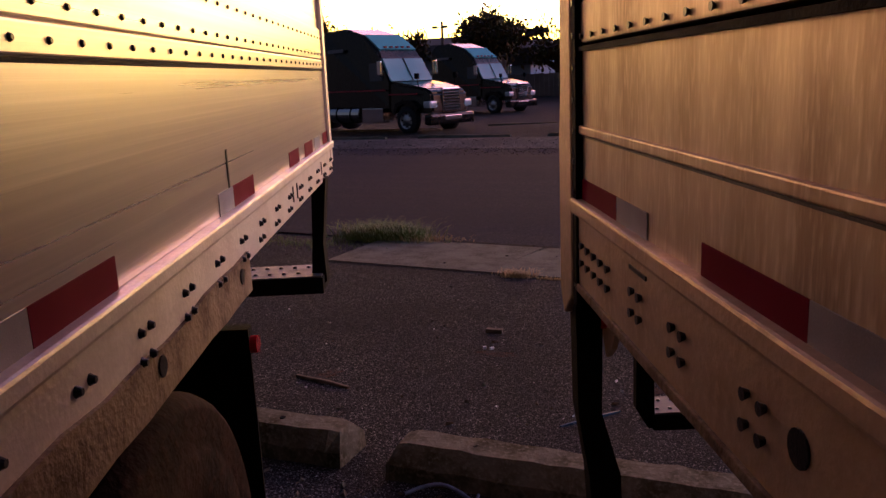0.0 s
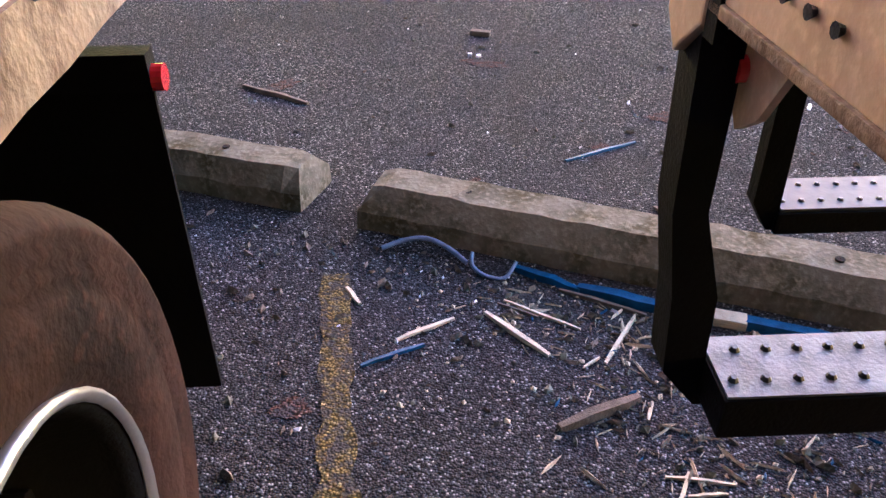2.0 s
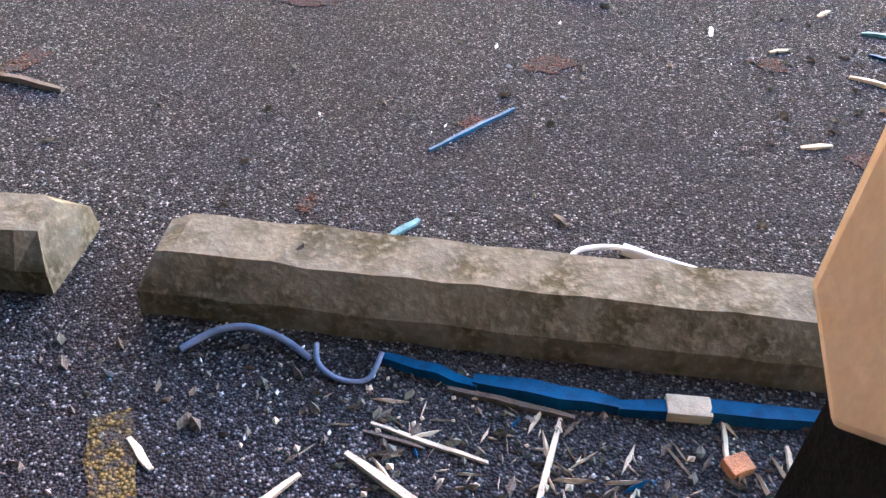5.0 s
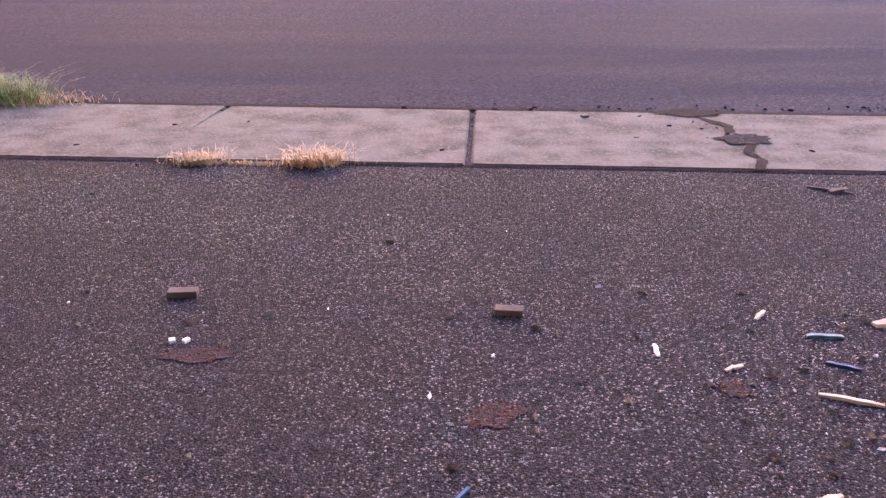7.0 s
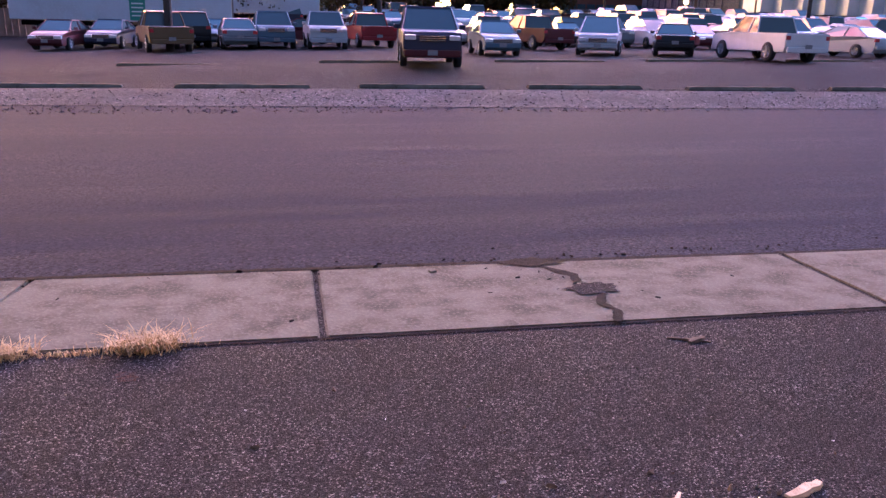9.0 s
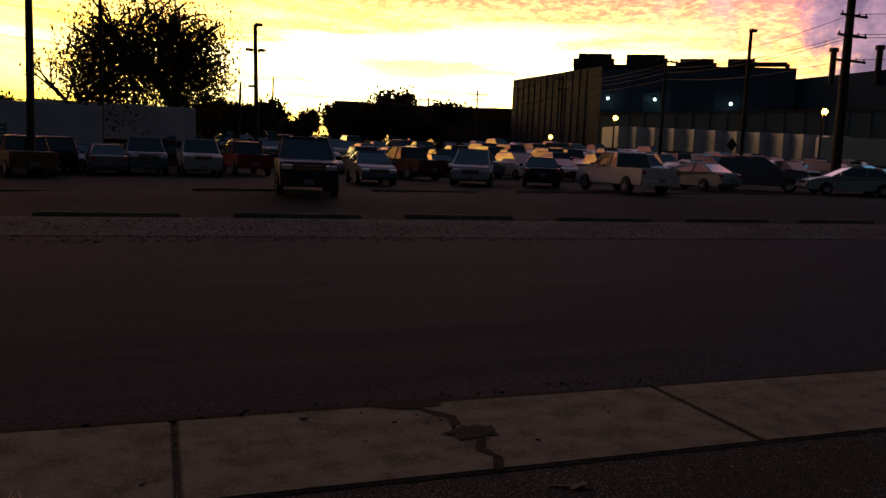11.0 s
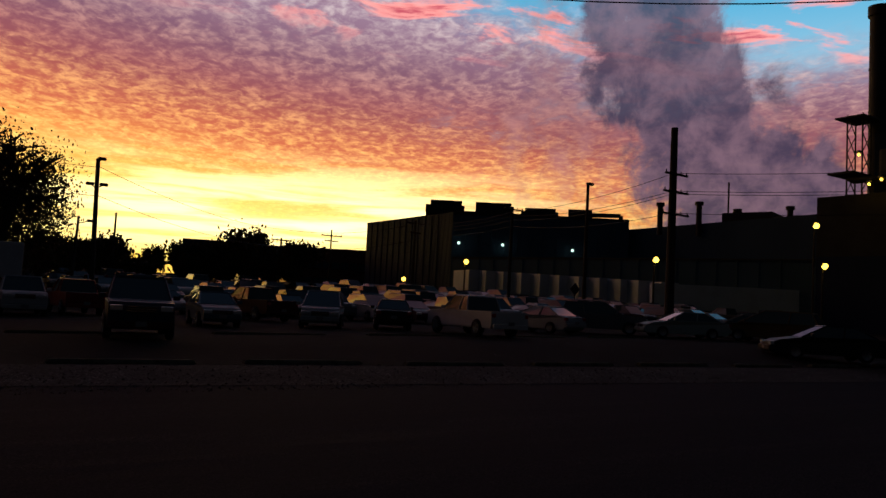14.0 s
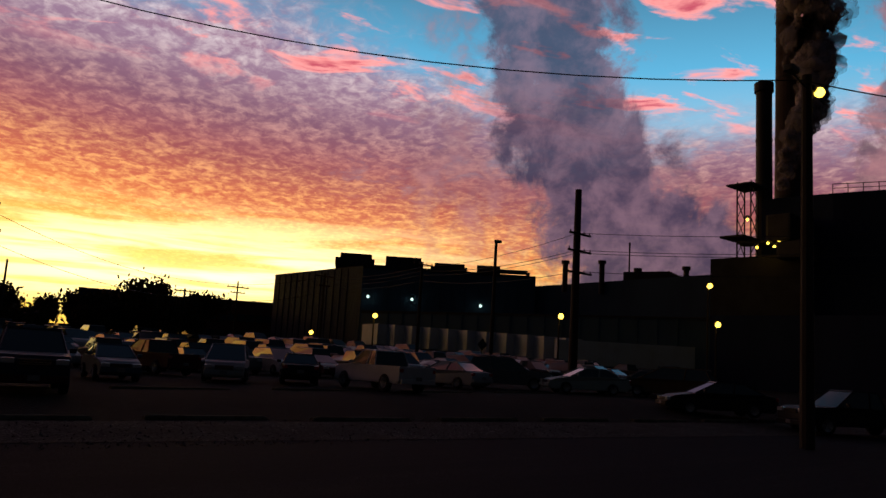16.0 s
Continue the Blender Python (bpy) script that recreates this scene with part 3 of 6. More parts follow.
def tyre_profile(r, w, rim):
    rings = [(r * f, w * (0.515 + 0.018 * (n % 2))) for n, f in enumerate((0.955, 0.935, 0.915, 0.885, 0.87, 0.84, 0.825, 0.79))]
    return [(rim, -w * 0.42), (rim + 0.03, -w * 0.5), (r * 0.84, -w * 0.52), (r * 0.95, -w * 0.5), (r, -w * 0.38), (r, -w * 0.2), (r - 0.012, -w * 0.19), (r - 0.012, -w * 0.15), (r, -w * 0.14), (r, w * 0.14), (r - 0.012, w * 0.15), (r - 0.012, w * 0.19), (r, w * 0.2), (r, w * 0.38), (r * 0.975, w * 0.48), *rings, (rim + 0.03, w * 0.5), (rim, w * 0.42)]


def trailer_axle(parent, u, s, z, r=0.53):
    for du in (0.0, -0.34):
        w = part("wheel", lathe(tyre_profile(r, 0.27, 0.295), 48), RUBBER, parent, "dusty brown black tyre")
        w.location = (u - 0.14 + du, s, z)
        rim = part("rim", lathe([(0.296, 0.115), (0.287, 0.125), (0.273, 0.10), (0.260, -0.03), (0.16, -0.05), (0.13, 0.02), (0.10, 0.03), (0.0, 0.03)], 40), BLACK, w, "black steel rim")
        part("rim_edge", lathe([(0.303, 0.118), (0.308, 0.132), (0.299, 0.140), (0.289, 0.128)], 40), ALLOY, rim, "bright worn rim edge")
        for i in range(10):
            a = 2 * math.pi * i / 10
            part("wheel_nut", R(((-0.045, 0.22 * math.cos(a), 0.22 * math.sin(a)), (-0.005, 0.22 * math.cos(a), 0.22 * math.sin(a)), 0.018), n=6), RIVET, rim)
    part("axle", R(((u - 2.0, s, z), (u - 0.3, s, z), 0.065), n=12), BLACK, parent)


def tapes(parent, u, z, runs):
    for kind, s0, s1 in runs:
        part("tape_red" if kind == "r" else "tape_white", B(((u, (s0 + s1) / 2, z), (0.002, s1 - s0, 0.052))), TAPE_R if kind == "r" else TAPE_W, parent, "red reflective tape" if kind == "r" else "dull white reflective tape")


def guard(parent, u, s, ztop, zmid, zbot, width, out, label):
    """Rear step guard: a cranked post and a studded tread."""
    part("guard_post", PRU([(u - 0.03, ztop), (u + 0.035, ztop), (u + 0.005, zmid), (u + out + 0.03, zbot + 0.12), (u + out + 0.10, zbot), (u + out + 0.02, zbot), (u + out - 0.045, zbot + 0.10), (u - 0.058, zmid)], s - 0.045, s + 0.03), BLACK, parent, label)


def PRU(outline, s0, s1):
    """An outline in (u, z), drawn out along s."""
    bm = bmesh.new()
    rows = [[bm.verts.new((u, s, z)) for u, z in outline] for s in (s0, s1)]
    n = len(outline)
    bm.faces.new(rows[0])
    bm.faces.new(rows[1][::-1])
    for i in range(n):
        bm.faces.new((rows[0][i], rows[1][i], rows[1][(i + 1) % n], rows[0][(i + 1) % n]))
    bmesh.ops.recalc_face_normals(bm, faces=bm.faces[:])
    return bm


def tread(parent, u0, u1, s0, s1, z, h, pitch, name="step", top=None):
    st = part(name, B((((u0 + u1) / 2, (s0 + s1) / 2, z - h / 2), (u1 - u0, s1 - s0, h)), bevel=0.006), BLACK, parent, "black steel step")
    part("step_tread", B((((u0 + u1) / 2, (s0 + s1) / 2, z + 0.002), (u1 - u0 - 0.012, s1 - s0 - 0.012, 0.006))), top or TREAD, st, "galvanised studded tread" if top is None else "dark studded tread")
    bump = bmesh.new()
    rod(bump, (0, 0, 0), (0, 0, pitch * 0.15), pitch * 0.19, pitch * 0.10, 8)
    me = bpy.data.meshes.new("tread_stud")
    bump.to_mesh(me)
    bump.free()
    me.materials.append(RIVET)
    u = u0 + pitch / 2
    while u < u1 - pitch:
        for f, du in ((0.28, 0.0), (0.74, pitch / 2)):
            stud("tread_stud", me, st, u + du, s0 + (s1 - s0) * f, z + 0.004)
        u += pitch


def left_trailer():
    m = Matrix.Translation((0.4515, 3.540, 0)) @ pose(0, 0, 0, 0.54, 0, 25.28) @ Matrix.Translation((-1.805, -3.10, 0))
    t = thing("semi_trailer", m, "bright aluminium box trailer with golden reflections", "trailer", "parked box trailers")
    u, rear, front = 1.805, 5.32, -9.0
    mid, ln = (rear + front) / 2, rear - front
    part("side_panel_lower", B(((u - 0.012, mid, 1.130), (0.02, ln - 0.10, 0.308))), ALU_L, t)
    part("side_panel_upper", B(((u - 0.016, mid, 2.62), (0.02, ln - 0.10, 2.66))), ALU_L, t)
    part("seam_strip", B(((u - 0.005, mid, 1.286), (0.012, ln - 0.1, 0.006))), BLACK, t, "dark seam between two side panels")
    part("seam_cap", B(((u - 0.002, mid, 1.310), (0.010, ln - 0.1, 0.038)), bevel=0.003), ALU_L, t)
    part("belt_strip", B(((u - 0.003, mid, 1.395), (0.012, ln - 0.1, 0.125)), bevel=0.003), ALU_L, t)
    part("far_side", B(((u - 2.58, mid, 2.4), (0.03, ln, 3.1))), ALU_L, t)
    part("roof", B(((u - 1.3, mid, 3.96), (2.6, ln, 0.03))), ALU_L, t)
    part("nose", B(((u - 1.3, front, 2.4), (2.6, 0.04, 3.1))), ALU_L, t)
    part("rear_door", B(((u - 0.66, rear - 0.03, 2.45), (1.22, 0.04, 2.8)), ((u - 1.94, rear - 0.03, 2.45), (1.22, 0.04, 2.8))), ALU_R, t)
    part("rear_post", B(((u - 0.025, rear - 0.02, 2.42), (0.075, 0.07, 3.08)), bevel=0.008), RAIL, t)
    part("floor", B(((u - 1.3, mid, 0.91), (2.54, ln, 0.10))), BLACK, t)
    for i in range(20):
        part("crossmember", B(((u - 1.3, rear - 0.35 - i * 0.45, 0.83), (2.4, 0.05, 0.10))), BLACK, t)
    part("bottom_rail", PR([(front, 0.835), (rear, 0.835), (rear, 0.955), (front, 0.955)], u - 0.01, u + 0.008, 0.003), RAIL, t)
    part("rail_lip", PR([(front, 0.945), (rear, 0.945), (rear, 0.975), (front, 0.975)], u - 0.012, u + 0.022, 0.006), RAIL, t, "bright bent lip of the bottom rail")
    # slider plate with a torn lower edge
    rnd = random.Random(12)
    edge = [(3.52, 0.866)] + [(3.52 - 0.12 * i, 0.862 + rnd.uniform(-0.010, 0.010)) for i in range(1, 40)]
    low = [(s, 0.775 + rnd.uniform(-0.004, 0.004)) for s, _ in reversed(edge)]
    part("slider_plate", PR(edge + low, u + 0.004, u + 0.016), DIRTY, t, "dirty steel slider plate with chipped edge")
    for s in (3.43, 2.88, 2.4, 1.95):
        part("plate_hole", R(((u + 0.014, s, 0.828), (u + 0.019, s, 0.828), 0.017), n=14), RIVET, t, "dark round hole")
    for i in range(34):
        s = 5.228 - i * 0.218
        for ds in (0.0, 0.04):
            stud("bolt", BOLT, t, u + 0.012, s + ds, 0.898)
            if s > 3.0 or i % 2:
                stud("bolt", BOLT, t, u + 0.012 if s > 3.56 else u + 0.018, s + ds - 0.02, 0.860)
    for s in (4.22, 4.30, 4.93):
        part("rail_scratch", B(((u + 0.010, s, 0.895), (0.003, 0.008, 0.05))), RIVET, t, "dark scratch on the rail")
    for i in range(60):
        s = 5.25 - i * 0.0915
        stud("rivet", SMALL, t, u + 0.004, s, 1.309)
        stud("rivet", SMALL, t, u + 0.004, s - 0.03, 1.352)
        stud("rivet", SMALL, t, u + 0.004, s, 1.420)
    tapes(t, u - 0.001, 0.997, [("r", 5.12, 5.30), ("w", 4.86, 5.02), ("r", 4.60, 4.80), ("r", 4.262, 4.461), ("r", 3.499, 3.716), ("w", 3.37, 3.497), ("r", 2.55, 2.798), ("w", 2.22, 2.548), ("r", 1.2, 1.5), ("w", 0.9, 1.2)])
    part("side_mark", B(((u - 0.001, 3.47, 1.066), (0.003, 0.009, 0.085))), RIVET, t, "short dark vertical mark")
    for s in (2.965, 1.72):
        trailer_axle(t, 1.78, s, 0.18)
    part("mudflap", B(((1.435, 3.83, 0.145), (0.58, 0.012, 0.76))), FLAP, t, "black rubber mudflap")
    part("mudflap_bracket", B(((1.415, 3.845, 0.545), (0.62, 0.05, 0.07)), ((1.30, 3.795, 0.69), (0.08, 0.08, 0.22))), BLACK, t)
    part("wheel_guard", B(((1.38, 3.50, 0.73), (0.62, 0.60, 0.10))), BLACK, t)
    part("marker_lamp", R(((1.725, 3.845, 0.528), (1.745, 3.845, 0.528), 0.026), n=16), REDLENS, t, "small round red marker lamp")
    part("suspension", B(((1.2, 2.3, 0.62), (0.14, 2.6, 0.16)), ((-0.2, 2.3, 0.62), (0.14, 2.6, 0.16))), BLACK, t)
    part("guard_post", PRU([(1.765, 0.85), (1.825, 0.85), (1.795, 0.58), (1.800, 0.42), (1.765, 0.375), (1.735, 0.41), (1.750, 0.58)], 4.95, 5.05), BLACK, t, "black cranked steel guard post")
    tread(t, 0.45, 1.79, 4.893, 5.12, 0.447, 0.07, 0.06)
    part("guard_post", PRU([(0.42, 0.85), (0.48, 0.85), (0.47, 0.40), (0.43, 0.40)], 4.95, 5.05), BLACK, t)
    settle(t, (1.805 - 1.3, 0.0, 0.0))
    return t


def settle(t, base):
    """Moves the origin of a thing to its base and its parts back."""
    t.matrix_basis = t.matrix_basis @ Matrix.Translation(base)
    for ch in t.children:
        ch.location = Vector(ch.location) - Vector(base)


def right_trailer():
    m = Matrix.Translation((1.2385, 3.709, 0)) @ pose(0, 0, 0, 0.26, 0, 27.21) @ Matrix.Translation((-2.58, -2.92, 0))
    # the rear guard is bent a little out of line with the body
    bent = m.inverted() @ pose(1.339, 3.4966, 0, 0, 0, 24.3) @ Matrix.Translation((-2.58, -2.7, 0))
    t = thing("semi_trailer", m, "weathered dull aluminium box trailer with stained side", "trailer", "parked box trailers")
    u, rear, front = 2.58, 3.50, -10.0
    mid, ln = (rear + front) / 2, rear - front
    part("side_panel_lower", B(((u + 0.012, mid, 1.035), (0.02, ln - 0.06, 0.16))), ALU_R, t)
    part("side_panel_middle", B(((u + 0.012, mid, 1.205), (0.02, ln - 0.06, 0.165))), ALU_R, t)
    part("side_panel_upper", B(((u + 0.016, mid, 2.62), (0.02, ln - 0.06, 2.64))), ALU_R, t)
    part("panel_rib", PR([(front, 1.114), (rear - 0.03, 1.114), (rear - 0.03, 1.132), (front, 1.132)], u - 0.007, u + 0.01, 0.003), ALU_R, t, "rounded horizontal rib")
    part("panel_groove", B(((u + 0.001, mid, 1.110), (0.004, ln - 0.06, 0.004))), RIVET, t, "dark panel joint")
    part("seam_strip", B(((u, mid, 1.287), (0.014, ln - 0.06, 0.010))), BLACK, t, "dark seam between two side panels")
    part("seam_cap", B(((u + 0.004, mid, 1.34), (0.010, ln - 0.06, 0.08)), bevel=0.003), ALU_R, t)
    part("far_side", B(((u + 2.58, mid, 2.4), (0.03, ln, 3.1))), ALU_R, t)
    part("roof", B(((u + 1.3, mid, 3.96), (2.6, ln, 0.03))), ALU_R, t)
    part("nose", B(((u + 1.3, front, 2.4), (2.6, 0.04, 3.1))), ALU_R, t)
    part("rear_door", B(((u + 0.68, rear - 0.01, 2.36), (1.24, 0.05, 3.0)), ((u + 1.96, rear - 0.01, 2.36), (1.22, 0.05, 3.0))), ALU_R, t)
    part("rear_post", PR([(rear - 0.09, 0.755), (rear - 0.01, 0.69), (rear + 0.03, 0.74), (rear + 0.03, 1.10), (rear + 0.01, 1.22), (rear + 0.01, 3.95), (rear - 0.09, 3.95)], u - 0.018, u + 0.05, 0.005), RAIL_R, t, "weathered aluminium rear corner post")
    part("rear_seal", B(((u - 0.006, rear - 0.108, 2.34), (0.016, 0.034, 3.2))), BLACK, t, "black seal strip beside the rear post")
    part("floor", B(((u + 1.3, mid, 0.88), (2.54, ln, 0.10))), BLACK, t)
    for i in range(20):
        part("crossmember", B(((u + 1.32, rear - 0.35 - i * 0.45, 0.80), (2.4, 0.05, 0.10))), BLACK, t)
    part("bottom_rail", PR([(front, 0.795), (rear - 0.09, 0.790), (rear - 0.09, 0.955), (front, 0.955)], u - 0.008, u + 0.012, 0.003), RAIL_R, t)
    part("rail_lip", PR([(front, 0.943), (rear - 0.09, 0.943), (rear - 0.09, 0.976), (front, 0.976)], u - 0.020, u + 0.012, 0.006), RAIL_R, t, "bright rounded lip of the bottom rail")
    part("rail_foot", PR([(front, 0.778), (rear - 0.09, 0.773), (rear - 0.09, 0.791), (front, 0.796)], u - 0.014, u + 0.10, 0.003), DIRTY, t, "dirty lower flange of the rail")
    for i in range(5):
        for z in (0.882, 0.845):
            stud("bolt", BOLT, t, u - 0.012, 3.335 - i * 0.052, z)
    for s in (2.953, 2.757, 2.515, 2.22, 1.9, 1.55, 1.2):
        for ds in (0.021, -0.021):
            for z in (0.882, 0.845):
                stud("bolt", BOLT, t, u - 0.012, s + ds, z)
    part("rail_hole", R(((u - 0.0105, 2.42, 0.872), (u - 0.006, 2.42, 0.872), 0.021), n=18), RIVET, t, "dark oval hole in the rail")
    part("rail_mark", B(((u - 0.009, 2.95, 0.920), (0.003, 0.09, 0.007))), RIVET, t, "dark unreadable stamp on the rail")
    for i in range(30):
        stud("rivet", SMALL, t, u - 0.004, 3.36 - i * 0.085, 1.312)
    for i in range(7):
        stud("rivet", SMALL, t, u - 0.014, rear - 0.108, 0.99 + i * 0.065)
    tapes(t, u + 0.0005, 0.994, [("r", 3.11, 3.40), ("w", 2.932, 3.108), ("r", 2.433, 2.704), ("w", 2.10, 2.431), ("r", 1.1, 1.4), ("w", 0.8, 1.1)])
    part("gusset", PR([(3.30, 0.76), (3.50, 0.76), (3.50, 0.66), (3.44, 0.60), (3.38, 0.64)], u + 0.035, u + 0.047), RAIL_R, t, "small steel gusset plate")
    part("marker_lamp", R(((u + 0.038, 3.45, 0.685), (u + 0.022, 3.45, 0.685), 0.020), n=16), REDLENS, t, "small round red marker lamp")
    part("guard_post", PRU([(u - 0.035, 0.76), (u + 0.028, 0.76), (u + 0.025, 0.46), (u + 0.070, 0.30), (u + 0.075, 0.13), (u + 0.13, 0.06), (u + 0.07, 0.06), (u + 0.005, 0.14), (u - 0.005, 0.30), (u - 0.030, 0.46)], 3.44, 3.52), BLACK, t, "black cranked steel guard post")
    tread(t, u + 0.075, u + 1.6, 3.34, 3.50, 0.165, 0.085, 0.055)
    part("upper_guard_post", PRU([(u + 0.12, 0.80), (u + 0.155, 0.80), (u + 0.165, 0.42), (u + 0.20, 0.39), (u + 0.15, 0.39), (u + 0.12, 0.44)], 3.50, 3.53), BLACK, t)
    tread(t, u + 0.16, u + 1.6, 3.49, 3.60, 0.425, 0.04, 0.032, "upper_step", STEELPOLE)
    for ob in t.children:
        if ob.name.split(".")[0] in ("guard_post", "upper_guard_post", "gusset", "marker_lamp", "step", "upper_step"):
            ob.matrix_basis = bent @ ob.matrix_basis
    for s in (-1.0, -2.3):
        w = part("wheel", lathe(tyre_profile(0.5, 0.27, 0.325), 32), RUBBER, t)
        w.location = (u + 0.2, s, 0.22)
        w = part("wheel", lathe(tyre_profile(0.5, 0.27, 0.325), 32), RUBBER, t)
        w.location = (u + 2.4, s, 0.22)
        part("axle", R(((u + 0.2, s, 0.22), (u + 2.4, s, 0.22), 0.065), n=10), BLACK, t)
    settle(t, (u + 1.3, 0.0, 0.0))
    return t


left_trailer()
right_trailer()


# ---------- road vehicles ----------
SHAPES = {
    "sedan": dict(
        w=0.89, wheel=0.32, axles=(1.42, -1.36),
        body=[(-2.36, 0.34, 0.10), (-2.42, 0.62, 0.06), (-2.33, 0.92, 0.10), (-1.55, 0.99, 0.03), (0.95, 0.95, 0.02), (2.0, 0.80, 0.10), (2.34, 0.66, 0.16), (2.40, 0.42, 0.14), (2.32, 0.24, 0.12), (-2.25, 0.24, 0.10)],
        cabin=[(-1.85, 0.985, 0.10), (-1.05, 1.40, 0.29), (0.15, 1.43, 0.29), (1.16, 0.94, 0.12)], lamp=0.64, tail=0.82),
    "suv": dict(
        w=0.97, wheel=0.38, axles=(1.50, -1.48),
        body=[(-2.42, 0.42, 0.08), (-2.46, 0.75, 0.04), (-2.42, 1.12, 0.04), (0.95, 1.12, 0.02), (1.2, 1.14, 0.03), (2.30, 1.06, 0.08), (2.44, 0.92, 0.10), (2.48, 0.50, 0.08), (2.38, 0.30, 0.10), (-2.32, 0.30, 0.10)],
        cabin=[(-2.36, 1.115, 0.09), (-2.05, 1.76, 0.26), (0.15, 1.80, 0.26), (1.15, 1.11, 0.10)], lamp=0.90, tail=1.05),
    "van": dict(
        w=0.98, wheel=0.34, axles=(1.60, -1.45),
        body=[(-2.45, 0.40, 0.06), (-2.50, 0.75, 0.04), (-2.44, 1.05, 0.04), (1.30, 1.04, 0.03), (2.15, 0.90, 0.12), (2.42, 0.70, 0.18), (2.46, 0.44, 0.14), (2.36, 0.24, 0.12), (-2.35, 0.24, 0.10)],
        cabin=[(-2.38, 1.045, 0.09), (-2.05, 1.66, 0.28), (0.30, 1.70, 0.28), (1.66, 0.99, 0.12)], lamp=0.70, tail=1.0),
    "pickup": dict(
        w=0.99, wheel=0.39, axles=(1.85, -1.70),
        body=[(-2.86, 0.52, 0.05), (-2.90, 0.62, 0.04), (-2.88, 1.12, 0.04), (-0.70, 1.12, 0.03), (1.20, 1.13, 0.03), (2.55, 1.06, 0.08), (2.78, 0.92, 0.10), (2.82, 0.54, 0.08), (2.70, 0.36, 0.10), (-2.75, 0.40, 0.08)],
        cabin=[(-0.80, 1.125, 0.10), (-0.60, 1.74, 0.26), (0.50, 1.78, 0.26), (1.36, 1.12, 0.11)], lamp=0.92, tail=0.95),
}
PAINTS = {}


def paint(name, col, metal=0.0):
    if name not in PAINTS:
        PAINTS[name] = mat(name + "_car_paint", col, 0.5, metal, 0.12, 1.2, 30, 0.02, coat=0.08, spread=0.06, spec=0.25)
    return PAINTS[name]


def wheel_parts(t, r, x, y, width, rimmed=True):
    w = part("wheel", lathe([(r * 0.62, -width / 2), (r * 0.94, -width / 2), (r, -width * 0.3), (r, width * 0.3), (r * 0.94, width / 2), (r * 0.62, width / 2)], 20), RUBBER_CAR, t)
    w.location = (x, y, r)
    if rimmed:
        s = 1 if x > 0 else -1
        bm = lathe([(r * 0.64, s * width * 0.45), (r * 0.58, s * width * 0.30), (0.0, s * width * 0.28)], 20)
        for i in range(5):
            a = 2 * math.pi * i / 5
            rod(bm, (s * width * 0.36, 0, 0), (s * width * 0.44, r * 0.60 * math.cos(a), r * 0.60 * math.sin(a)), r * 0.08, r * 0.09, 6)
        part("rim", bm, ALLOY, w, "silver alloy rim")
    return w


